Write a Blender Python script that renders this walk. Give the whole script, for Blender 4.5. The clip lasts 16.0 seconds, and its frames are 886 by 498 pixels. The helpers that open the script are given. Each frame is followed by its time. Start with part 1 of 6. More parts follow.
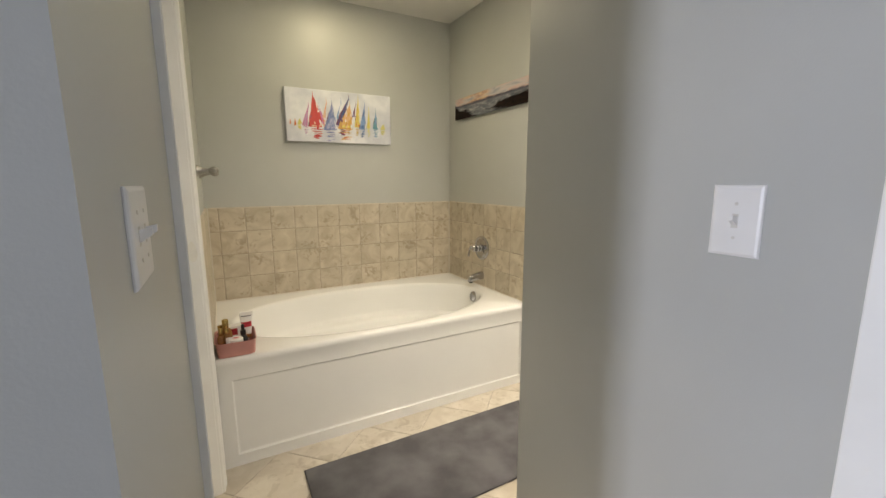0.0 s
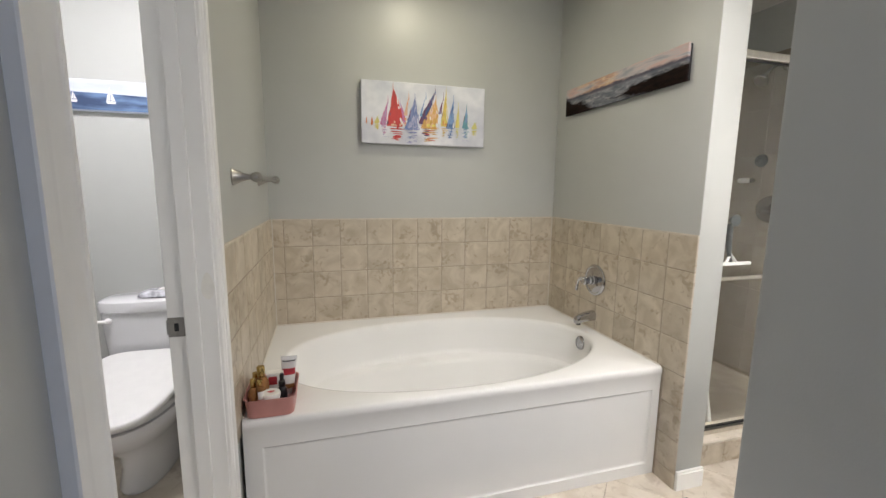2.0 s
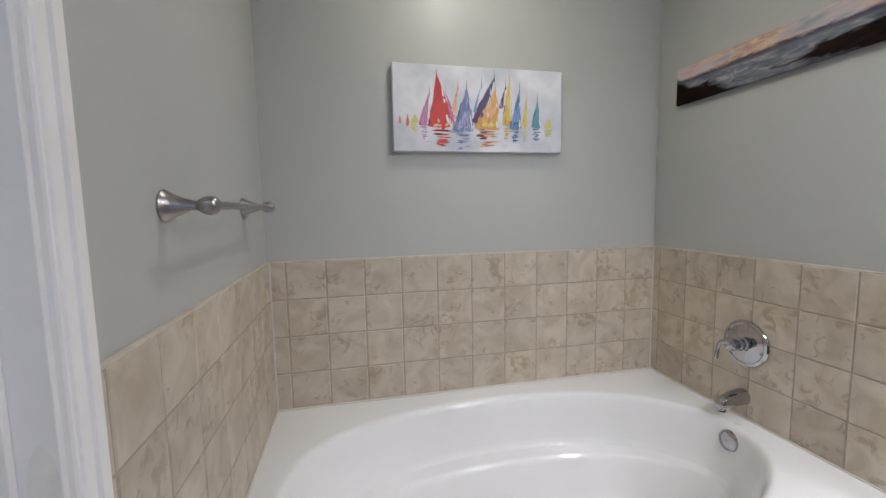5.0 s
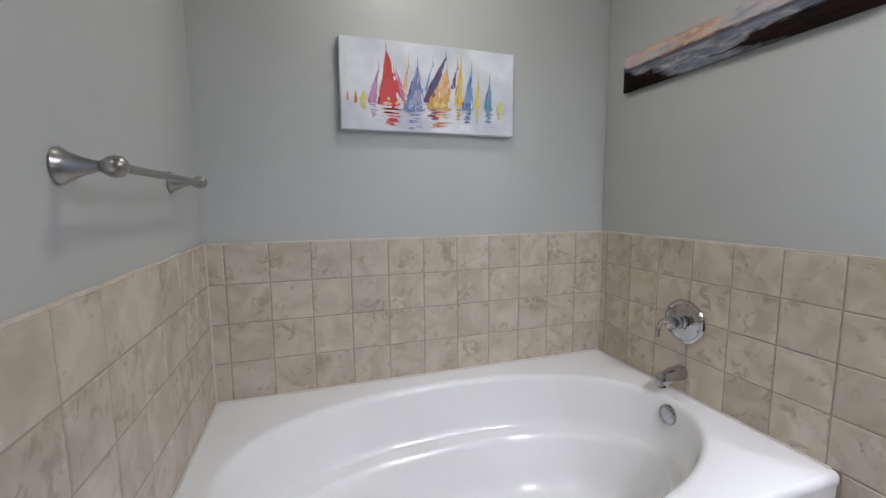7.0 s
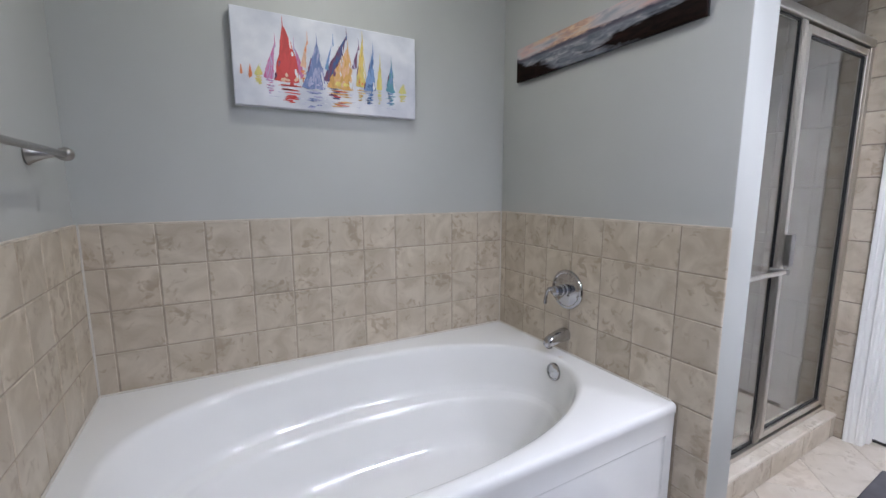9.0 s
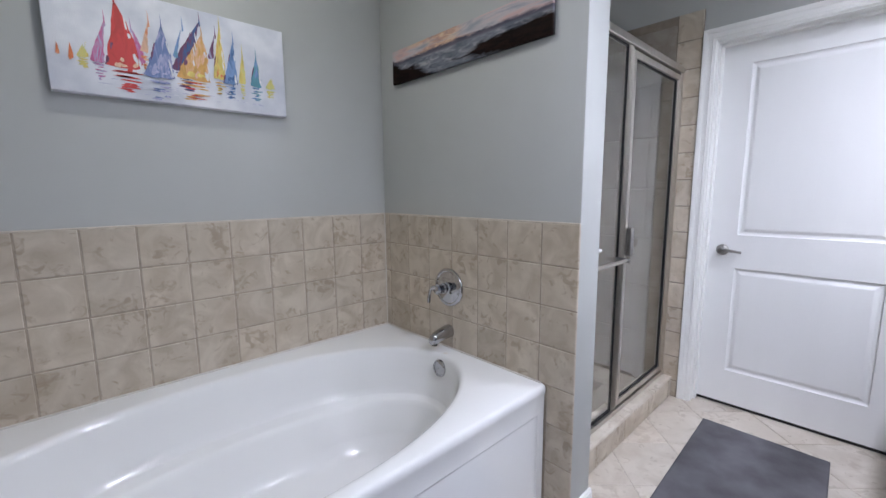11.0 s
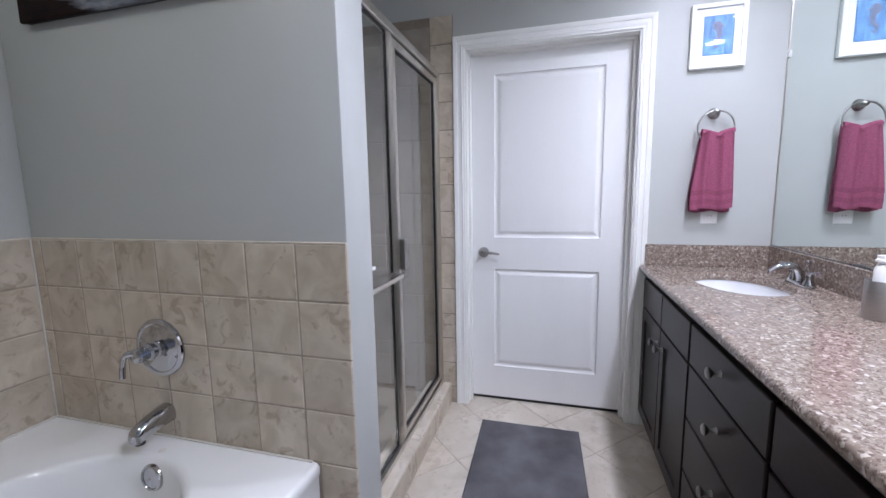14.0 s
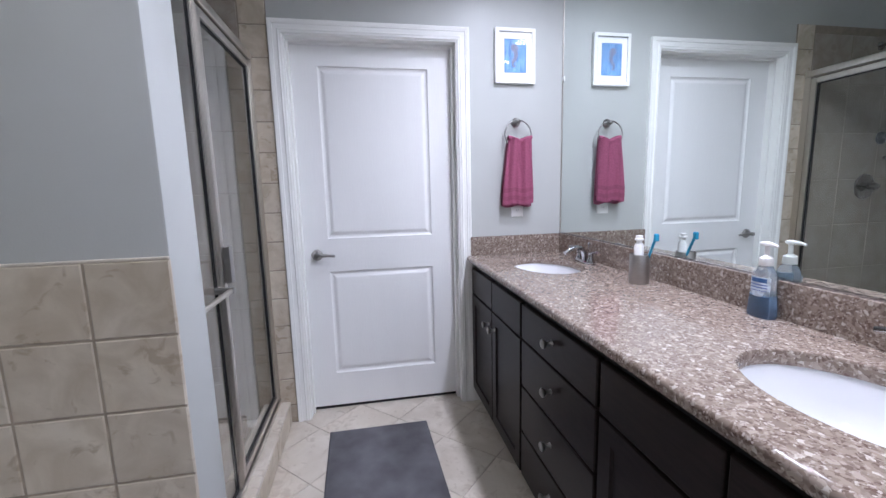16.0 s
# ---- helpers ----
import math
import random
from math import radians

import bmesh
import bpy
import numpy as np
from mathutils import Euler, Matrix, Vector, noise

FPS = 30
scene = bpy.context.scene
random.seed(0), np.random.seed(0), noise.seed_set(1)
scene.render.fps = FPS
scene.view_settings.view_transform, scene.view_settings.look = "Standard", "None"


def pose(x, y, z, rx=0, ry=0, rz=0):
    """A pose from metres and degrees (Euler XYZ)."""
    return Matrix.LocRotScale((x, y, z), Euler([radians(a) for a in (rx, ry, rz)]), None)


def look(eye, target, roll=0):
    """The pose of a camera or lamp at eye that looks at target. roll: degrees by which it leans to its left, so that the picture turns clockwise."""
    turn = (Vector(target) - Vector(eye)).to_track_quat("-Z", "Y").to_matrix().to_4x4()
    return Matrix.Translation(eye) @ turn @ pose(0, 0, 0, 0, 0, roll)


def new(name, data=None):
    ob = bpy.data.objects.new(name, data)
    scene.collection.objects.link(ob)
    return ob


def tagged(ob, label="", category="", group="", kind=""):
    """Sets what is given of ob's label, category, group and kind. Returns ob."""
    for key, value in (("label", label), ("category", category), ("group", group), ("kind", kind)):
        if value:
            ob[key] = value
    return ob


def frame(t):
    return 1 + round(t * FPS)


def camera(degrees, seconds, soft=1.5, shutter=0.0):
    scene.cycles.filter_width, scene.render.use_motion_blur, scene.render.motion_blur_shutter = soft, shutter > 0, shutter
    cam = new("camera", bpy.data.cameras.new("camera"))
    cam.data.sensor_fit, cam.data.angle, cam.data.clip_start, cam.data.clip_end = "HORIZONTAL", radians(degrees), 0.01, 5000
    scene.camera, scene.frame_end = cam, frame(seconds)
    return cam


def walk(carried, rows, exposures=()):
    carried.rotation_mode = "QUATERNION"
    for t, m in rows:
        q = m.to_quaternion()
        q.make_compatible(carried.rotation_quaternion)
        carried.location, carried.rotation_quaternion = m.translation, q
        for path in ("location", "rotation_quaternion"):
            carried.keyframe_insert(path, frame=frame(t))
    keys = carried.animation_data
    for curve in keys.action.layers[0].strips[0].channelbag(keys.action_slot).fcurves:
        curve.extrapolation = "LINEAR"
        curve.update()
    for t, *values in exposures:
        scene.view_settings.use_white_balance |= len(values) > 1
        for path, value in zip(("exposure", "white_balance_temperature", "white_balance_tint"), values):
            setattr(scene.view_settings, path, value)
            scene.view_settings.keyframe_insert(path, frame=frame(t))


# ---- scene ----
cam = camera(95.0, 16.0)
PATH = [
    (0, (0.087, -0.042, 1.341), (1.028, 1.693, 1.014), -0.2),
    (0.5, (0.128, 0.089, 1.343), (0.988, 1.867, 1.025), -0.0),
    (1, (0.172, 0.231, 1.352), (0.947, 2.048, 1.039), 0.3),
    (1.5, (0.24, 0.371, 1.356), (0.908, 2.231, 1.047), 0.4),
    (2, (0.314, 0.508, 1.359), (0.853, 2.412, 1.067), 0.6),
    (2.5, (0.373, 0.646, 1.364), (0.823, 2.575, 1.088), 0.8),
    (3, (0.395, 0.781, 1.364), (0.787, 2.724, 1.102), 0.9),
    (3.5, (0.374, 0.931, 1.361), (0.75, 2.881, 1.128), 0.6),
    (4, (0.349, 1.078, 1.375), (0.714, 3.033, 1.165), 0.3),
    (4.2, (0.331, 1.13, 1.39), (0.707, 3.084, 1.188), -0.1),
    (6.3, (0.357, 1.303, 1.349), (0.891, 3.22, 1.144), -0.5),
    (6.5, (0.361, 1.301, 1.344), (0.92, 3.209, 1.134), -0.5),
    (7, (0.383, 1.28, 1.331), (0.998, 3.169, 1.1), -0.4),
    (7.5, (0.395, 1.26, 1.313), (1.08, 3.124, 1.073), -0.4),
    (8, (0.408, 1.235, 1.301), (1.172, 3.065, 1.046), -0.3),
    (8.5, (0.427, 1.205, 1.296), (1.269, 2.998, 1.021), -0.2),
    (9, (0.436, 1.18, 1.295), (1.385, 2.916, 1.006), -0.1),
    (9.2, (0.45, 1.173, 1.309), (1.436, 2.887, 1.008), 0.2),
    (11.3, (0.521, 1.146, 1.289), (1.946, 2.521, 1.009), -0.6),
    (11.5, (0.542, 1.166, 1.293), (2.014, 2.491, 1.009), -0.6),
    (12, (0.597, 1.188, 1.295), (2.169, 2.393, 1.015), -0.6),
    (12.5, (0.673, 1.224, 1.293), (2.342, 2.291, 1.023), -0.8),
    (13, (0.755, 1.266, 1.297), (2.515, 2.177, 1.027), -0.8),
    (13.5, (0.823, 1.295, 1.3), (2.665, 2.026, 1.03), -1.0),
    (14, (0.873, 1.327, 1.298), (2.783, 1.856, 1.029), -1.0),
    (14.5, (0.916, 1.379, 1.295), (2.876, 1.673, 1.025), -1.0),
    (15, (0.942, 1.428, 1.301), (2.922, 1.483, 1.023), -1.1),
    (15.5, (0.942, 1.445, 1.298), (2.915, 1.278, 1.013), -1.3),
    (16, (0.919, 1.45, 1.297), (2.865, 1.092, 1.006), -1.4),
]
walk(cam, [(t, look(eye, target, roll)) for t, eye, target, roll in PATH],
     exposures=[(0.0, 0.15, 9900, 4), (0.6, 0.18, 10100, 3), (1.2, 0.2, 9300, 3), (2.2, 0.1, 7300, 8), (3.5, 0.03, 6800, 10), (6.5, 0.0, 6500, 11), (9.0, 0.0, 6200, 11), (12.0, -0.14, 6050, 12), (16.0, -0.25, 6000, 13)])

# ---- light ----
CEIL = 2.59
YM, XD = 0.295, 3.21  # vanity wall face, door wall face
EX, EY = 0.887, 0.92  # hall partition
DAYLIGHT, VANITY, TUBLIGHT, TOILETLIGHT = 152, 16.8, 5.1, 30
world = bpy.data.worlds.new("world")
scene.world = world
world.use_nodes = True
sky = world.node_tree.nodes.new("ShaderNodeTexSky")
sky.sky_type, sky.sun_disc = "NISHITA", False
sky.sun_elevation, sky.sun_rotation = radians(40), radians(200)
world.node_tree.links.new(sky.outputs[0], world.node_tree.nodes["Background"].inputs[0])
world.node_tree.nodes["Background"].inputs[1].default_value = 0.1


def lamp(name, kind, at, target, energy, color, size=0.1, size_y=None):
    data = bpy.data.lights.new(name, kind)
    data.energy, data.color = energy, color
    if kind == "AREA":
        data.shape = "RECTANGLE" if size_y else "DISK"
        data.size = size
        if size_y:
            data.size_y = size_y
    else:
        data.shadow_soft_size = size
    ob = new(name, data)
    ob.matrix_world = look(at, target)
    return ob


TUB_LAMP = (0.86, 2.44)
VANITY_LAMPS = ((1.20, 0.61), (1.80, 0.61), (2.40, 0.61))


def downlight_lamp(name, at, energy, color, degrees):
    ob = lamp(name, "AREA", (*at, CEIL - 0.010), (*at, 0), energy, color, 0.148)
    ob.data.spread = radians(degrees)


downlight_lamp("tub_downlight_lamp", TUB_LAMP, TUBLIGHT, (0.985, 0.965, 0.85), 180)
for spot in VANITY_LAMPS:
    downlight_lamp("vanity_downlight_lamp", spot, VANITY, (0.87, 0.875, 1.0), 156)
lamp("toilet_ceiling_lamp", "AREA", (-0.55, 2.1, CEIL - 0.05), (-0.55, 2.1, 0), TOILETLIGHT, (0.80, 0.82, 1.0), 0.25)
lamp("bedroom_window_lamp", "AREA", (-4.15, -0.45, 1.5), (0, -0.45, 1.45), DAYLIGHT, (0.49, 0.60, 1.0), 0.5, 1.4)

# ---- materials ----


def material(name, base, rough=0.5, metal=0.0, var=0.06, scale=6.0, bump=0.0, bump_scale=200.0, coat=0.0, spec=0.5, base2=None, stretch=(1, 1, 1), trans=0.0):
    """Two scales of tone (broad blotches and fine grain) and optional relief."""
    m = bpy.data.materials.new(name)
    m.use_nodes = True
    nt = m.node_tree
    b = nt.nodes["Principled BSDF"]
    b.inputs["Metallic"].default_value = metal
    b.inputs["Coat Weight"].default_value = coat
    b.inputs["Specular IOR Level"].default_value = spec
    b.inputs["Transmission Weight"].default_value = trans
    geo = nt.nodes.new("ShaderNodeNewGeometry")
    mp = nt.nodes.new("ShaderNodeMapping")
    mp.inputs["Scale"].default_value = stretch
    nt.links.new(geo.outputs["Position"], mp.inputs["Vector"])
    n1 = nt.nodes.new("ShaderNodeTexNoise")
    n1.inputs["Scale"].default_value, n1.inputs["Detail"].default_value = scale, 8
    nt.links.new(mp.outputs["Vector"], n1.inputs["Vector"])
    ramp = nt.nodes.new("ShaderNodeValToRGB")
    lo = tuple(c * (1 - var) for c in base) if base2 is None else base2
    hi = tuple(min(1, c * (1 + var)) for c in base)
    ramp.color_ramp.elements[0].position, ramp.color_ramp.elements[1].position = 0.35, 0.65
    ramp.color_ramp.elements[0].color, ramp.color_ramp.elements[1].color = (*lo, 1), (*hi, 1)
    nt.links.new(n1.outputs["Fac"], ramp.inputs["Fac"])
    nt.links.new(ramp.outputs["Color"], b.inputs["Base Color"])
    rr = nt.nodes.new("ShaderNodeMapRange")
    rr.inputs["To Min"].default_value, rr.inputs["To Max"].default_value = rough * 0.85, min(1, rough * 1.15)
    nt.links.new(n1.outputs["Fac"], rr.inputs["Value"])
    nt.links.new(rr.outputs[0], b.inputs["Roughness"])
    if bump:
        n2 = nt.nodes.new("ShaderNodeTexNoise")
        n2.inputs["Scale"].default_value, n2.inputs["Detail"].default_value = bump_scale, 4
        nt.links.new(mp.outputs["Vector"], n2.inputs["Vector"])
        bp = nt.nodes.new("ShaderNodeBump")
        bp.inputs["Strength"].default_value, bp.inputs["Distance"].default_value = bump, 0.002
        nt.links.new(n2.outputs["Fac"], bp.inputs["Height"])
        nt.links.new(bp.outputs["Normal"], b.inputs["Normal"])
    return m


def stone_tile(name, light, mid, dark, rough, scale, spots=0.5):
    """Glazed stone-look tile: cloudy tone, scattered brown pits, another cut of the stone for each tile."""
    m = bpy.data.materials.new(name)
    m.use_nodes = True
    nt = m.node_tree
    b = nt.nodes["Principled BSDF"]
    geo = nt.nodes.new("ShaderNodeNewGeometry")
    info = nt.nodes.new("ShaderNodeObjectInfo")
    off = nt.nodes.new("ShaderNodeVectorMath")
    off.operation = "SCALE"
    off.inputs[0].default_value = (37.0, 61.0, 23.0)
    nt.links.new(info.outputs["Random"], off.inputs["Scale"])
    add = nt.nodes.new("ShaderNodeVectorMath")
    nt.links.new(geo.outputs["Position"], add.inputs[0])
    nt.links.new(off.outputs[0], add.inputs[1])
    clouds = nt.nodes.new("ShaderNodeTexNoise")
    clouds.inputs["Scale"].default_value, clouds.inputs["Detail"].default_value, clouds.inputs["Distortion"].default_value = scale, 8, 0.9
    fine = nt.nodes.new("ShaderNodeTexNoise")
    fine.inputs["Scale"].default_value, fine.inputs["Detail"].default_value, fine.inputs["Distortion"].default_value = scale * 2.6, 6, 1.1
    groups = nt.nodes.new("ShaderNodeTexNoise")
    groups.inputs["Scale"].default_value, groups.inputs["Detail"].default_value = scale * 0.75, 2
    for n in (clouds, fine, groups):
        nt.links.new(add.outputs[0], n.inputs["Vector"])
    r1 = nt.nodes.new("ShaderNodeValToRGB")
    e = r1.color_ramp.elements
    e[0].position, e[1].position = 0.36, 0.64
    e[0].color, e[1].color = (*mid, 1), (*light, 1)
    nt.links.new(clouds.outputs["Fac"], r1.inputs["Fac"])
    r2 = nt.nodes.new("ShaderNodeValToRGB")
    e = r2.color_ramp.elements
    e[0].position, e[1].position = 0.585, 0.68
    e[0].color, e[1].color = (0, 0, 0, 1), (spots, spots, spots, 1)
    both = nt.nodes.new("ShaderNodeMath")  # pits gather in clusters
    both.operation = "MULTIPLY_ADD"
    both.inputs[1].default_value = 0.55
    nt.links.new(groups.outputs["Fac"], both.inputs[0])
    half = nt.nodes.new("ShaderNodeMath")
    half.operation = "MULTIPLY_ADD"
    half.inputs[1].default_value, half.inputs[2].default_value = 0.70, -0.10
    nt.links.new(fine.outputs["Fac"], half.inputs[0])
    nt.links.new(half.outputs[0], both.inputs[2])
    nt.links.new(both.outputs[0], r2.inputs["Fac"])
    mix = nt.nodes.new("ShaderNodeMix")
    mix.data_type = "RGBA"
    nt.links.new(r2.outputs["Color"], mix.inputs["Factor"])
    nt.links.new(r1.outputs["Color"], mix.inputs["A"])
    mix.inputs["B"].default_value = (*dark, 1)
    tone = nt.nodes.new("ShaderNodeMapRange")
    tone.inputs["To Min"].default_value, tone.inputs["To Max"].default_value = 0.92, 1.06
    nt.links.new(info.outputs["Random"], tone.inputs["Value"])
    hs = nt.nodes.new("ShaderNodeHueSaturation")
    nt.links.new(tone.outputs[0], hs.inputs["Value"])
    nt.links.new(mix.outputs["Result"], hs.inputs["Color"])
    nt.links.new(hs.outputs["Color"], b.inputs["Base Color"])
    rr = nt.nodes.new("ShaderNodeMapRange")
    rr.inputs["To Min"].default_value, rr.inputs["To Max"].default_value = rough * 0.8, rough * 1.3
    nt.links.new(fine.outputs["Fac"], rr.inputs["Value"])
    nt.links.new(rr.outputs[0], b.inputs["Roughness"])
    bp = nt.nodes.new("ShaderNodeBump")
    bp.inputs["Strength"].default_value, bp.inputs["Distance"].default_value = 0.25, 0.002
    nt.links.new(fine.outputs["Fac"], bp.inputs["Height"])
    nt.links.new(bp.outputs["Normal"], b.inputs["Normal"])
    return m


def granite(name):
    m = bpy.data.materials.new(name)
    m.use_nodes = True
    nt = m.node_tree
    b = nt.nodes["Principled BSDF"]
    geo = nt.nodes.new("ShaderNodeNewGeometry")
    warp = nt.nodes.new("ShaderNodeTexNoise")
    warp.inputs["Scale"].default_value = 60
    nt.links.new(geo.outputs["Position"], warp.inputs["Vector"])
    sc = nt.nodes.new("ShaderNodeVectorMath")
    sc.operation = "MULTIPLY_ADD"
    sc.inputs[1].default_value = (0.012, 0.012, 0.012)
    nt.links.new(warp.outputs["Color"], sc.inputs[0])
    nt.links.new(geo.outputs["Position"], sc.inputs[2])
    cols = []
    for scale, stops in ((116, ((0.0, (0.155, 0.114, 0.090)), (0.16, (0.215, 0.166, 0.134)), (0.46, (0.27, 0.214, 0.175)), (0.74, (0.34, 0.282, 0.238)), (0.91, (0.49, 0.43, 0.375)))),
                         (225, ((0.0, (0.13, 0.088, 0.070)), (0.2, (0.20, 0.152, 0.122)), (0.6, (0.28, 0.225, 0.188)), (0.88, (0.42, 0.362, 0.318))))):
        v = nt.nodes.new("ShaderNodeTexVoronoi")
        v.inputs["Scale"].default_value = scale
        nt.links.new(sc.outputs[0], v.inputs["Vector"])
        sep = nt.nodes.new("ShaderNodeSeparateColor")
        nt.links.new(v.outputs["Color"], sep.inputs[0])
        r = nt.nodes.new("ShaderNodeValToRGB")
        r.color_ramp.interpolation = "CONSTANT"
        while len(r.color_ramp.elements) < len(stops):
            r.color_ramp.elements.new(0.5)
        for el, (p, c) in zip(r.color_ramp.elements, stops):
            el.position, el.color = p, (*c, 1)
        nt.links.new(sep.outputs[0], r.inputs["Fac"])
        cols.append(r.outputs["Color"])
    pick = nt.nodes.new("ShaderNodeTexNoise")
    pick.inputs["Scale"].default_value, pick.inputs["Detail"].default_value = 45, 3
    nt.links.new(geo.outputs["Position"], pick.inputs["Vector"])
    pr = nt.nodes.new("ShaderNodeValToRGB")
    pr.color_ramp.elements[0].position, pr.color_ramp.elements[1].position = 0.47, 0.55
    nt.links.new(pick.outputs["Fac"], pr.inputs["Fac"])
    mix = nt.nodes.new("ShaderNodeMix")
    mix.data_type = "RGBA"
    nt.links.new(pr.outputs["Color"], mix.inputs["Factor"])
    nt.links.new(cols[0], mix.inputs["A"])
    nt.links.new(cols[1], mix.inputs["B"])
    nt.links.new(mix.outputs["Result"], b.inputs["Base Color"])
    b.inputs["Roughness"].default_value = 0.065
    return m


def clear_glass(name, tint=(0.90, 0.93, 0.90), ior=1.45):
    m = bpy.data.materials.new(name)
    m.use_nodes = True
    b = m.node_tree.nodes["Principled BSDF"]
    b.inputs["Base Color"].default_value = (*tint, 1)
    b.inputs["Roughness"].default_value = 0.0
    b.inputs["IOR"].default_value = ior
    b.inputs["Transmission Weight"].default_value = 1.0
    return m


def glowing(name, color, strength):
    m = bpy.data.materials.new(name)
    m.use_nodes = True
    b = m.node_tree.nodes["Principled BSDF"]
    b.inputs["Base Color"].default_value = (0.8, 0.8, 0.78, 1)
    b.inputs["Emission Color"].default_value = (*color, 1)
    b.inputs["Emission Strength"].default_value = strength
    return m


PAINT = material("wall_paint", (0.475, 0.485, 0.465), 0.40, var=0.025, scale=2.5, bump=0.10, bump_scale=240)
CEILING = material("ceiling_paint", (0.74, 0.73, 0.70), 0.85, var=0.02, scale=3, bump=0.2, bump_scale=300)
WHITE = material("white_trim_paint", (0.885, 0.88, 0.85), 0.33, var=0.025, scale=5, bump=0.06, bump_scale=70)
DOORWHITE = material("white_door_paint", (0.875, 0.872, 0.86), 0.38, var=0.02, scale=4, bump=0.25, bump_scale=160, stretch=(1, 1, 0.12))
PLASTIC = material("white_plastic", (0.80, 0.79, 0.77), 0.3, var=0.015, scale=20)
ACRYLIC = material("white_acrylic", (0.81, 0.81, 0.795), 0.05, var=0.012, scale=3, coat=0.0, spec=0.5)
CERAMIC = material("white_ceramic", (0.74, 0.74, 0.75), 0.07, var=0.01, scale=5, coat=0.5)
TILE = stone_tile("beige_wall_tile", (0.605, 0.535, 0.435), (0.465, 0.395, 0.303), (0.325, 0.25, 0.17), 0.36, 9, 0.66)
# beige stone tile darkened: the dimness inside the shower is in its colour
DIMSHOWERTILE = stone_tile("dimmed_shower_wall_tile", (0.36, 0.32, 0.27), (0.29, 0.25, 0.205), (0.24, 0.195, 0.15), 0.3, 9, 0.5)
FLOORTILE = stone_tile("beige_floor_tile", (0.66, 0.60, 0.515), (0.55, 0.485, 0.40), (0.40, 0.33, 0.255), 0.28, 7, 0.5)
GROUT = material("tan_wall_grout", (0.395, 0.335, 0.265), 0.9, var=0.15, scale=25)
FLOORGROUT = material("tan_floor_grout", (0.40, 0.345, 0.29), 0.9, var=0.15, scale=25)
# grout darkened along with the dimmed shower tile
DIMGROUT = material("dimmed_tan_shower_grout", (0.275, 0.235, 0.19), 0.9, var=0.12, scale=25)
CREAMCAULK = material("cream_caulk", (0.60, 0.535, 0.45), 0.55, var=0.12, scale=18, bump=0.5, bump_scale=60)
CAULK = material("white_caulk", (0.66, 0.63, 0.58), 0.6, var=0.05, scale=30)
MAT = material("charcoal_pile", (0.135, 0.131, 0.140), 0.97, var=0.26, scale=5, bump=1.0, bump_scale=420, spec=0.1)
ESPRESSO = material("espresso_wood", (0.013, 0.0078, 0.0075), 0.30, var=0.35, scale=14, stretch=(1, 1, 6), bump=0.05, bump_scale=80, spec=0.16)
CABDARK = material("cabinet_shadow_gap", (0.008, 0.007, 0.007), 0.7, var=0.1)
GRANITE = granite("brown_speckled_granite")
CHROME = material("chrome", (0.47, 0.47, 0.485), 0.05, metal=1.0, var=0.01)
NICKEL = material("brushed_nickel", (0.37, 0.36, 0.345), 0.30, metal=1.0, var=0.05, scale=60)
SATIN = material("satin_frame_metal", (0.60, 0.565, 0.51), 0.30, metal=1.0, var=0.05, scale=40, stretch=(1, 1, 0.05))
STEEL = material("brushed_steel", (0.40, 0.385, 0.37), 0.40, metal=1.0, var=0.08, scale=60, stretch=(1, 1, 20))
# black for the glazing seals and for the painted shade under the door
RUBBER_AND_SHADE = material("black_gasket_and_gap_shade", (0.012, 0.012, 0.012), 0.6, var=0.1)
MIRROR = material("mirror_silver", (0.84, 0.89, 0.87), 0.0, metal=1.0, var=0.0)
GLASS = clear_glass("shower_glass", (0.93, 0.95, 0.93), 1.30)
PICGLASS = clear_glass("picture_glass", (0.97, 0.97, 0.97))
SHADE = glowing("lit_frosted_glass", (0.95, 0.95, 1.0), 3.0)
DOWNLIGHT = glowing("lit_downlight_lens", (0.97, 0.96, 1.0), 14.0)
TERRY = material("mauve_terry", (0.30, 0.085, 0.145), 0.95, var=0.12, scale=160, bump=1.0, bump_scale=520, spec=0.1)
TERRY_BAND = material("mauve_woven_band", (0.25, 0.065, 0.115), 0.8, var=0.15, scale=200, bump=0.6, bump_scale=900, spec=0.2)
PINK = material("pink_plastic", (0.56, 0.255, 0.235), 0.38, var=0.04, scale=20)
AMBER = material("amber_oil_bottle", (0.42, 0.20, 0.075), 0.12, var=0.25, scale=25, trans=0.35)
GOLD = material("gold_cap", (0.60, 0.43, 0.17), 0.25, metal=0.9, var=0.06)
BLACKP = material("black_plastic", (0.012, 0.012, 0.014), 0.35, var=0.1)
RED = material("crimson_print", (0.50, 0.035, 0.05), 0.45, var=0.3, scale=60)
GREYP = material("grey_plastic", (0.065, 0.07, 0.075), 0.4, var=0.1)
PAPER = material("toilet_paper", (0.80, 0.79, 0.78), 0.95, var=0.03, scale=40, bump=0.6, bump_scale=300)
FOIL = material("grey_printed_film", (0.50, 0.50, 0.54), 0.25, var=0.4, scale=30)
LIQUID = material("blue_soap_bottle", (0.24, 0.42, 0.66), 0.06, var=0.1, scale=20, trans=0.85)
CLEARBLUE = material("clear_bottle_plastic", (0.66, 0.76, 0.84), 0.06, var=0.03, scale=20, trans=0.85)
LABEL = material("pale_bottle_label", (0.60, 0.68, 0.76), 0.35, var=0.3, scale=60)
BRUSHBLUE = material("blue_toothbrush", (0.03, 0.33, 0.55), 0.3, var=0.05)
MATBOARD = material("white_mat_board", (0.72, 0.72, 0.73), 0.85, var=0.01)
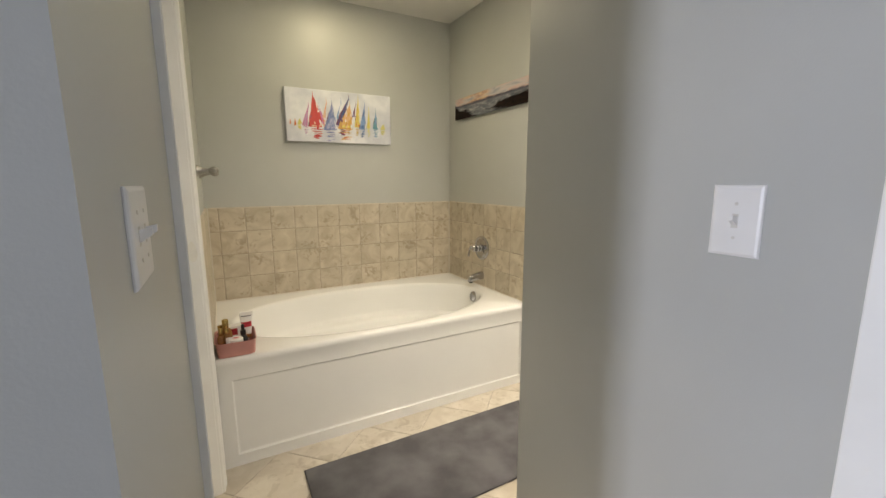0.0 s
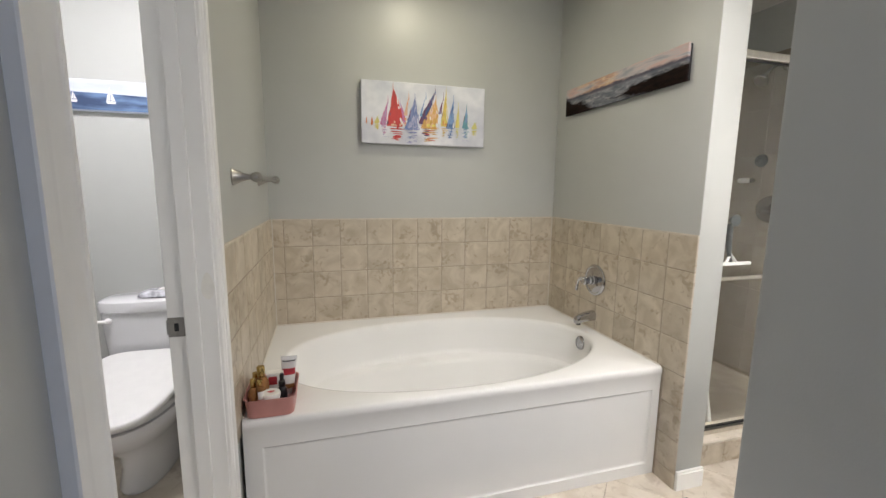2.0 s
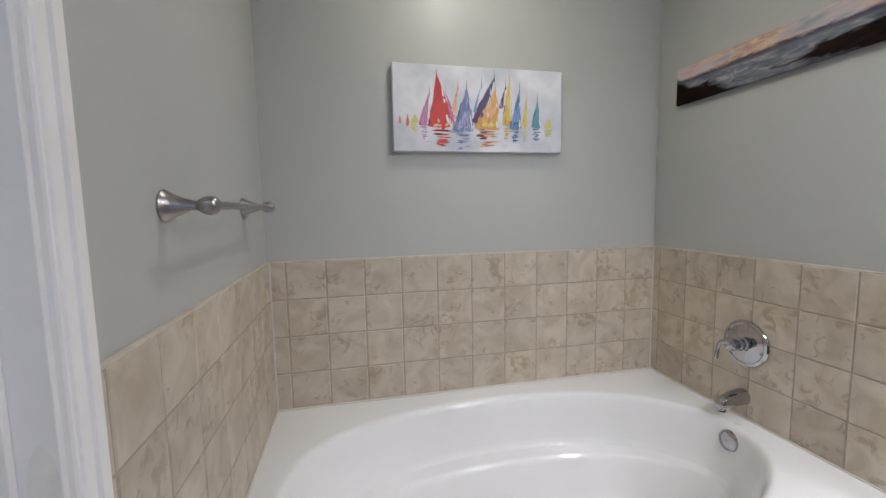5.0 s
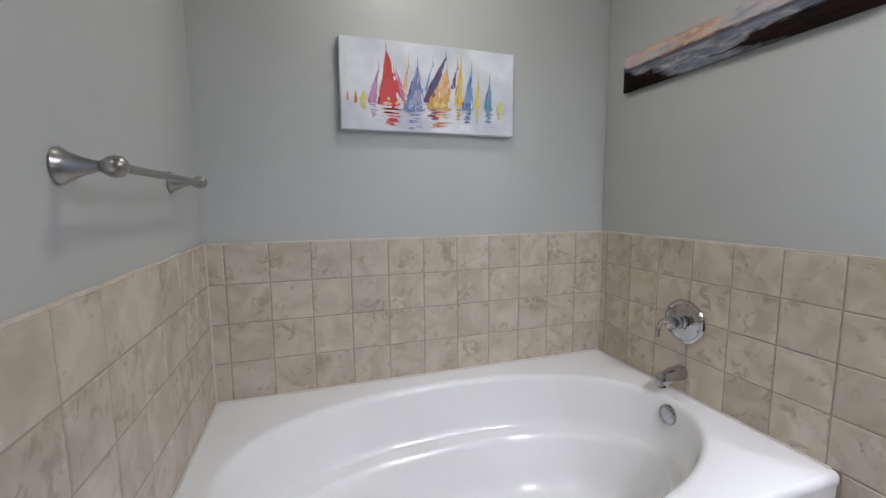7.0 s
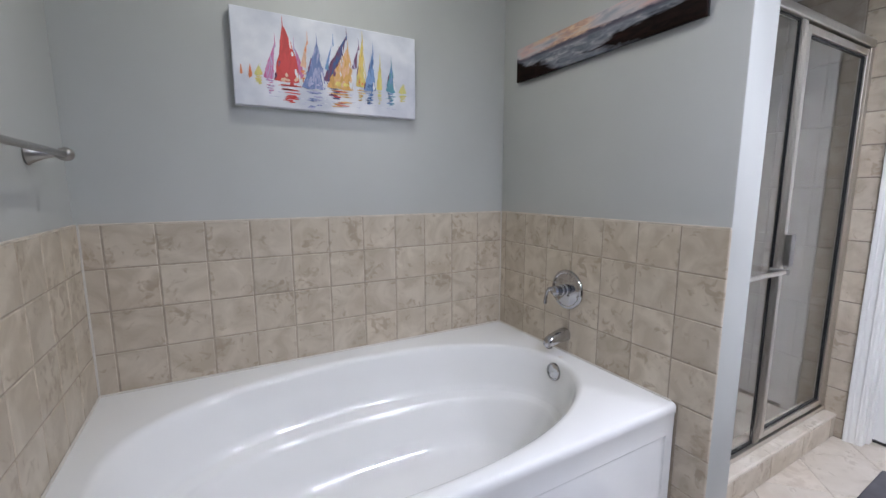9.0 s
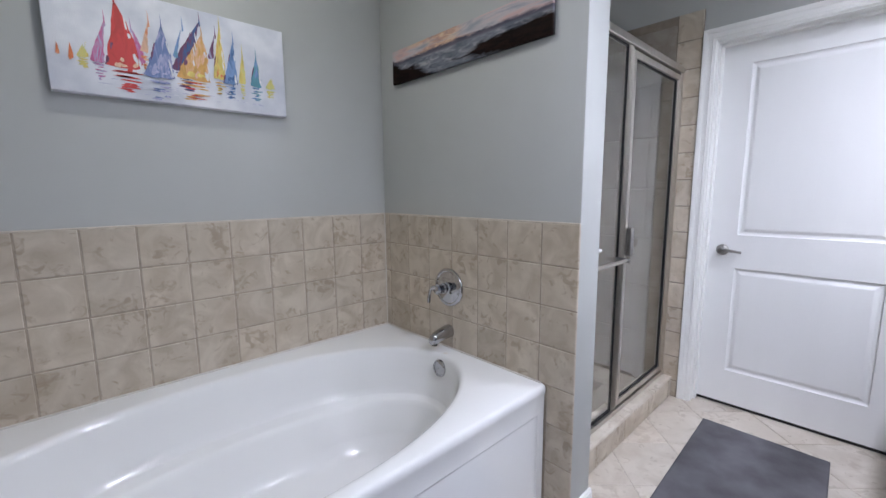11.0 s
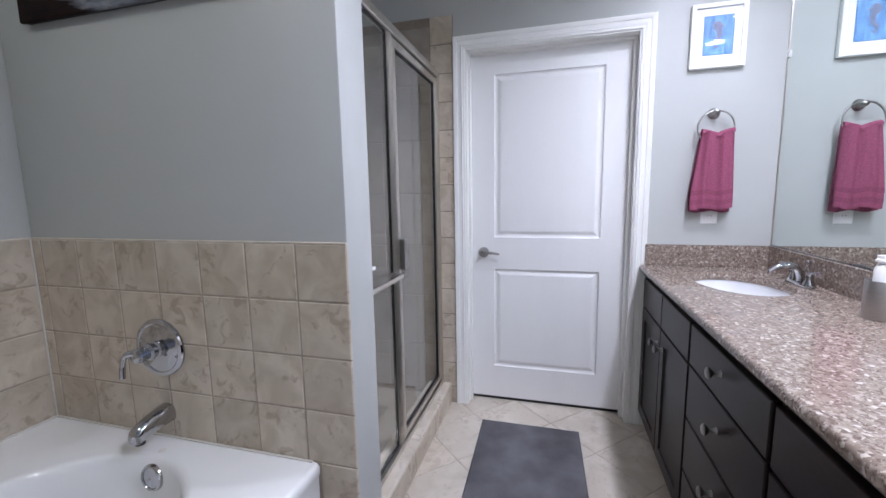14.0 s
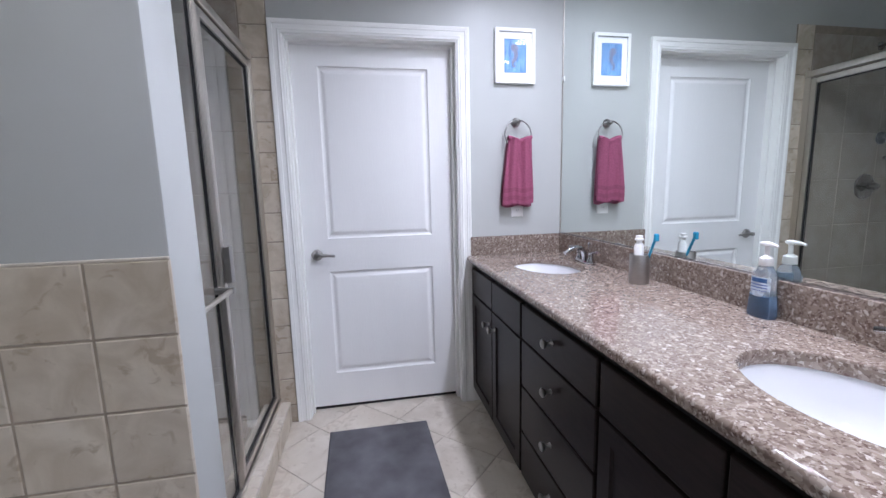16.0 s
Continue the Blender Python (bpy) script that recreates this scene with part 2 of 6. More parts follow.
CARPET = material("beige_carpet", (0.36, 0.33, 0.30), 0.95, var=0.15, scale=20, bump=0.8, bump_scale=300)
STAIN = material("dull_filler_patch", (0.855, 0.835, 0.775), 0.45, var=0.04, scale=30)
COWSPOT = material("white_and_black_print", (0.78, 0.77, 0.75), 0.4, var=0.0, scale=14, base2=(0.012, 0.012, 0.012))

# ---- mesh helpers ----
BASES = {}


def base_of(ob):
    return BASES.get(ob.name, Vector((0, 0, 0))) if ob else Vector((0, 0, 0))


def part(name, bm, mat, parent=None, label="", smooth=0.0):
    """One mesh object, its vertices given in world metres; smooth: the crease angle in degrees."""
    if smooth:
        lim = radians(smooth)
        bm.normal_update()
        for f in bm.faces:
            f.smooth = True
        for e in bm.edges:
            e.smooth = len(e.link_faces) == 2 and e.calc_face_angle(0) < lim
    me = bpy.data.meshes.new(name)
    bm.to_mesh(me)
    bm.free()
    me.materials.append(mat)
    ob = new(name, me)
    if parent:
        o = base_of(parent)
        me.transform(Matrix.Translation(-o))
        ob.parent = parent
        BASES[ob.name] = o
    if label:
        ob["label"] = label
    return ob


def thing(name, label, category, at=(0, 0, 0), group="", kind=""):
    e = new(name)
    e.empty_display_size = 0.05
    e.location = at
    BASES[e.name] = Vector(at)
    return tagged(e, label, category, group, kind)


def box(bm, a, b, bevel=0.0, seg=2):
    a, b = Vector(a), Vector(b)
    r = bmesh.ops.create_cube(bm, size=1.0, matrix=Matrix.Translation((a + b) / 2) @ Matrix.Diagonal((*[abs(v) for v in (b - a)], 1)))
    if bevel:
        edges = {e for v in r["verts"] for e in v.link_edges}
        bmesh.ops.bevel(bm, geom=list(edges), offset=bevel, segments=seg, affect="EDGES", profile=0.5)
    return bm


def boxes(*list_of, bevel=0.0, seg=2):
    bm = bmesh.new()
    for a, b in list_of:
        box(bm, a, b, bevel, seg)
    return bm


def loft(rings, cap_start=True, cap_end=True, bm=None, closed=True):
    bm = bm or bmesh.new()
    rows = [[bm.verts.new(p) for p in ring] for ring in rings]
    n = len(rows[0])
    for r0, r1 in zip(rows, rows[1:]):
        for i in range(n if closed else n - 1):
            j = (i + 1) % n
            bm.faces.new((r0[i], r0[j], r1[j], r1[i]))
    if closed and cap_start:
        bm.faces.new(list(reversed(rows[0])))
    if closed and cap_end:
        bm.faces.new(rows[-1])
    return bm


def fixed(bm):
    bmesh.ops.recalc_face_normals(bm, faces=bm.faces[:])
    return bm


def frame_along(d):
    d = Vector(d).normalized()
    u = d.cross(Vector((0, 0, 1)) if abs(d.z) < 0.9 else Vector((1, 0, 0))).normalized()
    return u, d.cross(u).normalized(), d


def lathe(origin, axis, profile, seg=28, bm=None):
    """A turned body: profile of (radius, way along the axis)."""
    u, v, d = frame_along(axis)
    o = Vector(origin)
    rings = [[o + d * h + (u * math.cos(2 * math.pi * i / seg) + v * math.sin(2 * math.pi * i / seg)) * max(r, 1e-4) for i in range(seg)] for r, h in profile]
    return fixed(loft(rings, bm=bm))


def tube(points, radius, seg=12, bm=None):
    """A round bar along points; radius one number or one for each point."""
    pts = [Vector(p) for p in points]
    rad = radius if isinstance(radius, (list, tuple)) else [radius] * len(pts)
    rings = []
    u = None
    for k, p in enumerate(pts):
        d = (pts[min(k + 1, len(pts) - 1)] - pts[max(k - 1, 0)]).normalized()
        if u is None:
            u = frame_along(d)[0]
        u = (u - d * u.dot(d)).normalized()
        v = d.cross(u)
        rings.append([p + (u * math.cos(2 * math.pi * i / seg) + v * math.sin(2 * math.pi * i / seg)) * rad[k] for i in range(seg)])
    return fixed(loft(rings, bm=bm))


def bend(points, n=8):
    """A smooth line (Catmull-Rom) through the points."""
    p = [Vector(q) for q in points]
    p = [p[0] * 2 - p[1], *p, p[-1] * 2 - p[-2]]
    out = []
    for k in range(1, len(p) - 2):
        a, b, c, d = p[k - 1:k + 3]
        for i in range(n):
            t = i / n
            out.append(0.5 * (2 * b + (c - a) * t + (2 * a - 5 * b + 4 * c - d) * t * t + (3 * b - a - 3 * c + d) * t ** 3))
    out.append(p[-2])
    return out


def oval(cx, cy, a, b, z, n=64, power=2.0, phase=0.0):
    pts = []
    for i in range(n):
        t = 2 * math.pi * i / n + phase
        c, q = math.cos(t), math.sin(t)
        pts.append(Vector((cx + a * math.copysign(abs(c) ** (2 / power), c), cy + b * math.copysign(abs(q) ** (2 / power), q), z)))
    return pts


def rect_round(ring, x0, y0, x1, y1, z):
    """For each point of a ring, the point of the rectangle in the same direction; corners taken exactly."""
    c = Vector(((x0 + x1) / 2, (y0 + y1) / 2, 0))
    hx, hy = (x1 - x0) / 2, (y1 - y0) / 2
    out = []
    for p in ring:
        d = Vector((p.x - c.x, p.y - c.y, 0))
        k = min(hx / abs(d.x) if abs(d.x) > 1e-9 else 1e9, hy / abs(d.y) if abs(d.y) > 1e-9 else 1e9)
        out.append(Vector((c.x + d.x * k, c.y + d.y * k, z)))
    for cx, cy in ((x0, y0), (x1, y0), (x1, y1), (x0, y1)):
        i = min(range(len(out)), key=lambda q: (out[q].x - cx) ** 2 + (out[q].y - cy) ** 2)
        out[i] = Vector((cx, cy, z))
    return out


def struct(name, bm, mat, label, category, smooth=0.0):
    return tagged(part(name, bm, mat, smooth=smooth), label, category, kind="structure")


def piece_grid(parent, mat, name, spots, size, depth, out, bevel=0.0032):
    """Tiles as objects of their own on shared meshes. spots: (u, v, w, h) in the wall's plane; out: maps (u, v, depth) to the world."""
    cache = {}
    for u, v, w, h in spots:
        key = (round(w, 3), round(h, 3))
        if key not in cache:
            bm = bmesh.new()
            lo = [out(a, b, 0) for a, b in ((0, 0), (w, 0), (w, h), (0, h))]
            e = bevel
            mi = [out(a, b, depth - e) for a, b in ((0, 0), (w, 0), (w, h), (0, h))]
            hi = [out(a, b, depth) for a, b in ((e, e), (w - e, e), (w - e, h - e), (e, h - e))]
            rows = [[bm.verts.new(q) for q in r] for r in (lo, mi, hi)]
            for r0, r1 in zip(rows, rows[1:]):
                for i in range(4):
                    bm.faces.new((r0[i], r0[(i + 1) % 4], r1[(i + 1) % 4], r1[i]))
            bm.faces.new(rows[2])
            fixed(bm)
            me = bpy.data.meshes.new(name)
            bm.to_mesh(me)
            bm.free()
            me.materials.append(mat)
            cache[key] = me
        ob = new(name, cache[key])
        ob.parent = parent
        ob.location = Vector(out(u, v, 0)) - Vector(out(0, 0, 0)) - base_of(parent)


def casing(inner0, inner1, height, place, width=0.092, base=0.0, far=1.0):
    """Moulded door casing round an opening; place maps (along, up, out) to the world; far: the second leg's share of the width."""
    prof = [(0.0, 0.0), (0.0, 0.009), (0.004, 0.012), (0.012, 0.012), (0.017, 0.015), (0.024, 0.0115), (width * 0.62, 0.013), (width * 0.68, 0.018), (width * 0.74, 0.0165), (width - 0.010, 0.020), (width - 0.002, 0.020), (width, 0.017), (width, 0.0)]
    bm = bmesh.new()
    rows = []
    for u, d in prof:
        rows.append([bm.verts.new(place(a, b, d)) for a, b in ((inner0 - u, base), (inner0 - u, height + u), (inner1 + u * far, height + u), (inner1 + u * far, base))])
    for r0, r1 in zip(rows, rows[1:]):
        for i in range(3):
            bm.faces.new((r0[i], r0[i + 1], r1[i + 1], r1[i]))
    return fixed(bm)


# ---- structure ----
WF = -0.012  # west wall face
struct("floor", boxes(((-1.2, 0.375, -0.1), (3.6, 3.2, -0.003))), FLOORGROUT, "brown grout bed of the bathroom floor", "floor")
struct("floor_bedroom", boxes(((-4.4, -3.3, -0.1), (1.2, 0.375, -0.002))), CARPET, "beige carpeted bedroom floor", "floor")
struct("ceiling", boxes(((-1.2, 0.375, CEIL), (3.6, 3.2, CEIL + 0.1))), CEILING, "flat off-white painted bathroom ceiling", "ceiling")
struct("ceiling_bedroom", boxes(((-4.4, -3.3, CEIL), (1.2, 0.375, CEIL + 0.1))), CEILING, "flat off-white painted bedroom ceiling", "ceiling")
struct("wall_north", boxes(((-1.2, 3.012, 0), (3.5, 3.13, CEIL))), PAINT, "sage grey painted wall behind the tub", "wall")
struct("wall_west", boxes(((-0.135, 1.815, 0), (WF, 3.012, CEIL)), ((-0.135, 1.146, 2.055), (WF, 1.815, CEIL)), ((-0.135, 0.375, 0), (WF, 1.146, CEIL))), PAINT, "sage grey painted wall with the toilet doorway", "wall")
struct("wall_tub_end", boxes(((1.808, 1.842, 0), (1.955, 3.012, CEIL)), bevel=0.006), PAINT, "sage grey painted partition between tub and shower", "wall", smooth=40)
struct("wall_east", boxes(((XD, 1.835, 0), (XD + 0.14, 3.012, CEIL)), ((XD, 0.918, 2.102), (XD + 0.14, 1.835, CEIL)), ((XD, YM - 0.12, 0), (XD + 0.14, 0.918, CEIL))), PAINT, "light grey painted wall with the white door", "wall")
struct("wall_south", boxes(((EX + 0.12, YM - 0.12, 0), (XD, YM, CEIL))), PAINT, "light grey painted wall behind the vanity mirror", "wall")
struct("wall_hall", boxes(((EX, -3.2, 0), (EX + 0.12, EY, CEIL)), bevel=0.008), PAINT, "grey painted hall partition with a light switch", "wall", smooth=40)
struct("wall_bedroom_north", boxes(((-4.3, 0.3765, 0), (-0.1355, 0.54, CEIL))), PAINT, "pale grey painted bedroom wall beside the bath entry", "wall")
struct("wall_bedroom_west", boxes(((-4.42, -3.2, 0), (-4.3, -0.75, CEIL)), ((-4.42, -0.15, 0), (-4.3, 0.54, CEIL)), ((-4.42, -0.75, 0), (-4.3, -0.15, 0.75)), ((-4.42, -0.75, 2.25), (-4.3, -0.15, CEIL))), PAINT, "pale grey painted bedroom wall with a tall window opening", "wall")
struct("wall_bedroom_south", boxes(((-4.42, -3.32, 0), (EX + 0.12, -3.2, CEIL))), PAINT, "pale grey painted wall closing the bedroom", "wall")
struct("wall_toilet_west", boxes(((-1.14, 0.54, 0), (-1.02, 3.012, CEIL))), PAINT, "pale grey painted side wall of the toilet room", "wall")
# added backing, never in view, closes off the space behind the door
struct("wall_door_backing", boxes(((XD + 0.16, 0.8, 0), (XD + 0.28, 2.0, CEIL))), PAINT, "unseen backing wall added behind the closed door", "wall")


# doorway linings and casings
def lining(name, pieces, label):
    return struct(name, boxes(*pieces, bevel=0.0015), WHITE, label, "door lining")


lining("trim_toilet_lining", (((-0.139, 1.80, 0), (WF + 0.002, 1.8145, 2.04)), ((-0.139, 1.1465, 0), (WF + 0.002, 1.161, 2.04)), ((-0.139, 1.1465, 2.04), (WF + 0.002, 1.8145, 2.0545)),
       ((-0.092, 1.788, 0), (-0.054, 1.7995, 2.028)), ((-0.092, 1.1615, 0), (-0.054, 1.173, 2.028)), ((-0.092, 1.1615, 2.028), (-0.054, 1.7995, 2.0395))), "white painted lining of the toilet doorway with a door stop")
tagged(part("trim_toilet_casing", casing(1.166, 1.808, 2.047, lambda a, b, d: (WF + d, a, b), 0.098, far=0.52), WHITE, smooth=30), "white moulded casing round the toilet doorway", "door casing", kind="structure")
lining("trim_door_lining", (((XD - 0.002, 1.822, 0), (XD + 0.14, 1.8345, 2.086)), ((XD - 0.002, 0.9185, 0), (XD + 0.14, 0.934, 2.086)), ((XD - 0.002, 0.9185, 2.086), (XD + 0.14, 1.8345, 2.1015)),
       ((XD + 0.050, 1.811, 0), (XD + 0.0915, 1.8218, 2.074)), ((XD + 0.050, 0.9342, 0), (XD + 0.0915, 0.950, 2.074)), ((XD + 0.050, 0.9342, 2.074), (XD + 0.0915, 1.8218, 2.0858))), "white painted lining of the closed door with a door stop")
tagged(part("trim_door_casing", casing(0.926, 1.829, 2.094, lambda a, b, d: (XD - d, a, b), 0.066), WHITE, smooth=30), "white moulded casing round the closed door", "door casing", kind="structure")
patch = bmesh.new()
patch.faces.new([patch.verts.new((-0.029 + 0.017 * math.cos(a) * (1.0 - 0.25 * math.sin(a)), 1.7994, 1.074 + 0.040 * math.sin(a))) for a in [2 * math.pi * i / 24 for i in range(24)]])
part("stain", patch, STAIN, bpy.data.objects["trim_toilet_lining"], "dull filler patch")

strike = thing("strike_plate", "worn brushed nickel strike plate on the toilet door lining", "strike plate", (-0.117, 1.80, 0.957))
part("plate", boxes(((-0.1385, 1.7975, 0.928), (-0.096, 1.7998, 0.986)), ((-0.1425, 1.7975, 0.936), (-0.1392, 1.806, 0.978)), bevel=0.001), NICKEL, strike)
part("latch_hole", boxes(((-0.122, 1.7965, 0.945), (-0.111, 1.7973, 0.969))), BLACKP, strike, "dark latch hole")
for zz in (0.936, 0.979):
    part("screw", lathe((-0.117, 1.7974, zz), (0, -1, 0), [(0.0035, 0), (0.003, 0.001), (0.0, 0.0012)], 10), NICKEL, strike)

struct("baseboard", boxes(((1.806, 1.827, 0), (1.957, 1.841, 0.083)), ((1.806, 1.830, 0.083), (1.957, 1.841, 0.094)), bevel=0.002), WHITE, "white moulded baseboard on the partition end", "baseboard")
struct("baseboard_vanity", boxes(((3.196, 0.80, 0), (XD - 0.001, 0.858, 0.09)), bevel=0.002), WHITE, "short white baseboard beside the vanity", "baseboard")
struct("trim_closet_casing", boxes(((EX - 0.020, 0.072, 0), (EX - 0.0005, 0.160, 2.15)), ((EX - 0.012, -0.75, 0), (EX - 0.0005, 0.070, 2.03)), bevel=0.003), WHITE, "white casing and door edge along the hall wall", "door casing")

# window of the bedroom, behind the camera
win = thing("window_1", "tall white-framed bedroom window bright with daylight", "window", (-4.36, -0.45, 0.75), kind="structure")
part("window_frame", boxes(((-4.40, -0.75, 0.75), (-4.34, -0.70, 2.25)), ((-4.40, -0.20, 0.75), (-4.34, -0.15, 2.25)), ((-4.40, -0.70, 0.75), (-4.34, -0.20, 0.80)), ((-4.40, -0.70, 2.20), (-4.34, -0.20, 2.25))), WHITE, win)

# ---- closed white door ----
DX = XD + 0.092


def panel_door():
    d = thing("door_1", "closed white two-panel interior door", "door", (DX, 1.39, 0.012), kind="structure")
    y0, y1, z0, z1 = 0.937, 1.819, 0.020, 2.083
    wins = ((1.078, 1.678, 1.033, 1.968), (1.080, 1.680, 0.222, 0.841))
    bm = bmesh.new()
    xs = DX
    # stiles and rails
    for a, b in (((y0, z0), (wins[0][0], z1)), ((wins[0][1], z0), (y1, z1)), ((wins[0][0], z0), (wins[0][1], wins[1][2])), ((wins[0][0], wins[1][3]), (wins[0][1], wins[0][2])), ((wins[0][0], wins[0][3]), (wins[0][1], z1))):
        vs = [bm.verts.new((xs, p, q)) for p, q in ((a[0], a[1]), (a[0], b[1]), (b[0], b[1]), (b[0], a[1]))]
        bm.faces.new(vs)
    for wy0, wy1, wz0, wz1 in wins:
        rings = []
        for inset, depth in ((0.0, 0.0), (0.004, 0.009), (0.011, 0.0118), (0.018, 0.0118), (0.034, 0.004), (0.040, 0.003)):
            rings.append([(xs + depth, p, q) for p, q in ((wy0 + inset, wz0 + inset), (wy0 + inset, wz1 - inset), (wy1 - inset, wz1 - inset), (wy1 - inset, wz0 + inset))])
        loft(rings, cap_start=False, cap_end=True, bm=bm)
    bmesh.ops.remove_doubles(bm, verts=bm.verts[:], dist=0.0003)
    fixed(bm)
    for f in bm.faces:
        if f.normal.x > 0.5:
            f.normal_flip()
    box(bm, (xs + 0.012, y0, z0), (xs + 0.035, y1, z1))
    for a, b in (((y0, z0), (y0 + 0.002, z1)), ((y1 - 0.002, z0), (y1, z1))):
        box(bm, (xs + 0.0005, a[0], a[1]), (xs + 0.012, b[0], b[1]))
    part("door_leaf", bm, DOORWHITE, d)
    # black strip stands in for the shade in the gap under the leaf
    part("gap_shade", boxes(((xs + 0.006, y0, 0.0015), (xs + 0.034, y1, 0.0195))), RUBBER_AND_SHADE, d, "black strip for the shaded gap under the door")
    h = part("door_handle", lathe((DX, 1.742, 0.942), (-1, 0, 0), [(0.032, 0.0), (0.032, 0.004), (0.027, 0.010), (0.013, 0.014), (0.0105, 0.040), (0.013, 0.046), (0.013, 0.058), (0.0, 0.060)], 24), NICKEL, d, "brushed nickel lever handle", smooth=40)
    part("lever", tube(bend([(DX - 0.050, 1.742, 0.942), (DX - 0.053, 1.715, 0.944), (DX - 0.051, 1.68, 0.943), (DX - 0.047, 1.642, 0.938)], 5), [0.011] * 5 + [0.009] * 5 + [0.0075] * 6, 12), NICKEL, h, smooth=40)
    return d


panel_door()

# ---- light fixtures ----


def downlight(name, label, at):
    d = thing(name, label, "ceiling light", (*at, CEIL), group="recessed ceiling lights")
    part("trim_ring", lathe((*at, CEIL - 0.0005), (0, 0, -1), [(0.075, 0.0), (0.092, 0.0), (0.090, 0.006), (0.076, 0.008), (0.075, 0.0)], 36), PLASTIC, d, smooth=30)
    part("lens", lathe((*at, CEIL - 0.0005), (0, 0, -1), [(0.074, 0.0), (0.072, 0.003), (0.0, 0.004)], 36), DOWNLIGHT, d, "lit lens")


downlight("tub_downlight", "lit round recessed ceiling light over the tub", TUB_LAMP)
for spot in VANITY_LAMPS:
    downlight("vanity_downlight", "lit round recessed ceiling light over the vanity", spot)
tl = thing("toilet_ceiling_light", "lit round flush ceiling light of the toilet room", "ceiling light", (-0.55, 2.1, CEIL))
part("diffuser", lathe((-0.55, 2.1, CEIL - 0.0005), (0, 0, -1), [(0.14, 0.0), (0.138, 0.02), (0.12, 0.035), (0.0, 0.04)], 36), SHADE, tl, "lit frosted diffuser")
# ---- bathtub ----
RIM, TX0, TX1, TY0, TY1 = 0.548, 0.001, 1.7985, 1.958, 2.9985


def bathtub():
    t = thing("bathtub", "white acrylic drop-in bathtub with an oval basin and panelled apron", "bathtub", (0.9, 2.48, 0))
    cx, cy, n = 0.902, 2.452, 120
    
    def hole(c, a, b, z):  # rounder at the drain end, fuller at the head end
        full, lean = oval(c, cy, a, b, z, n, 2.35), oval(c, cy, a, b, z, n, 2.05)
        return [f.lerp(q, 0.5 + 0.5 * math.cos(2 * math.pi * i / n)) for i, (f, q) in enumerate(zip(full, lean))]

    rim = hole(cx, 0.812, 0.440, RIM)
    out = rect_round(rim, TX0, TY0 + 0.014, TX1, TY1, RIM)
    out2 = rect_round(rim, TX0, TY0 + 0.006, TX1, TY1, RIM - 0.003)
    out3 = rect_round(rim, TX0, TY0, TX1, TY1, RIM - 0.012)
    out4 = rect_round(rim, TX0, TY0, TX1, TY1, RIM - 0.032)
    out5 = rect_round(rim, TX0, TY0 + 0.004, TX1, TY1, RIM - 0.040)
    out6 = rect_round(rim, TX0, TY0 + 0.005, TX1, TY1, 0.442)
    rings = [out6, out5, out4, out3, out2, out]
    basin = ((0.826, 0.454, 0.000), (0.814, 0.442, 0.002), (0.805, 0.433, 0.009), (0.797, 0.425, 0.024), (0.786, 0.411, 0.080), (0.765, 0.388, 0.178), (0.752, 0.374, 0.208),
             (0.746, 0.366, 0.2135), (0.722, 0.324, 0.220), (0.715, 0.314, 0.227), (0.706, 0.302, 0.246), (0.655, 0.272, 0.360), (0.622, 0.250, 0.410), (0.570, 0.215, 0.434), (0.42, 0.14, 0.442), (0.12, 0.05, 0.446))
    for a, b, dz in basin:  # the drain end is steep, the head end slopes
        rings.append(hole(cx + 0.055 * (dz / 0.446), a, b, RIM - dz))
    part("basin", fixed(loft(rings, cap_start=False, cap_end=True)), ACRYLIC, t, smooth=38)
    # apron: a raised border round a recessed flat panel
    ax0, ax1, az0, az1 = 0.062, 1.758, 0.058, 0.436
    y = TY0 + 0.005
    bm = bmesh.new()
    quad = lambda x0, z0, x1, z1, yy: [(x0, yy, z0), (x1, yy, z0), (x1, yy, z1), (x0, yy, z1)]
    rings = [quad(TX0, 0.001, TX1, 0.442, y + 0.02), quad(TX0, 0.001, TX1, 0.442, y)]
    for e, dd in ((0.0, 0.0), (0.003, 0.004), (0.008, 0.0065), (0.014, 0.0065)):
        rings.append(quad(ax0 + e, az0 + e, ax1 - e, az1 - e, y + dd))
    part("apron", fixed(loft(rings, cap_start=False, bm=bm)), ACRYLIC, t, smooth=30)
    o = part("overflow_plate", lathe((1.700, 2.452, 0.487), (-1, 0, 0.12), [(0.040, -0.012), (0.040, 0.006), (0.037, 0.011), (0.032, 0.013), (0.030, 0.010), (0.022, 0.012), (0.0, 0.015)], 36), CHROME, t, "round chrome overflow plate", smooth=35)
    part("screw", lathe((1.6852, 2.452, 0.4888), (-1, 0, 0.12), [(0.004, 0), (0.003, 0.002), (0, 0.0022)], 10), NICKEL, o)
    part("drain", lathe((1.32, 2.452, RIM - 0.4425), (0, 0, 1), [(0.036, 0.0), (0.036, 0.004), (0.026, 0.006), (0.0, 0.006)], 28), CHROME, t, "round chrome drain", smooth=35)
    part("badge", lathe((1.735, 2.452, RIM + 0.0002), (0, 0, 1), [(0.012, 0.0), (0.011, 0.0006), (0, 0.0007)], 18), CAULK, t, "small oval plate")
    part("caulk_line", boxes(((TX0, 2.990, RIM - 0.001), (TX1, 2.9992, RIM + 0.005)), ((TX0 - 0.0005, TY0 + 0.02, RIM - 0.001), (TX0 + 0.006, 2.990, RIM + 0.004)), ((TX1 - 0.006, TY0 + 0.02, RIM - 0.001), (TX1 + 0.001, 2.990, RIM + 0.004))), CAULK, t)
    return t


bathtub()

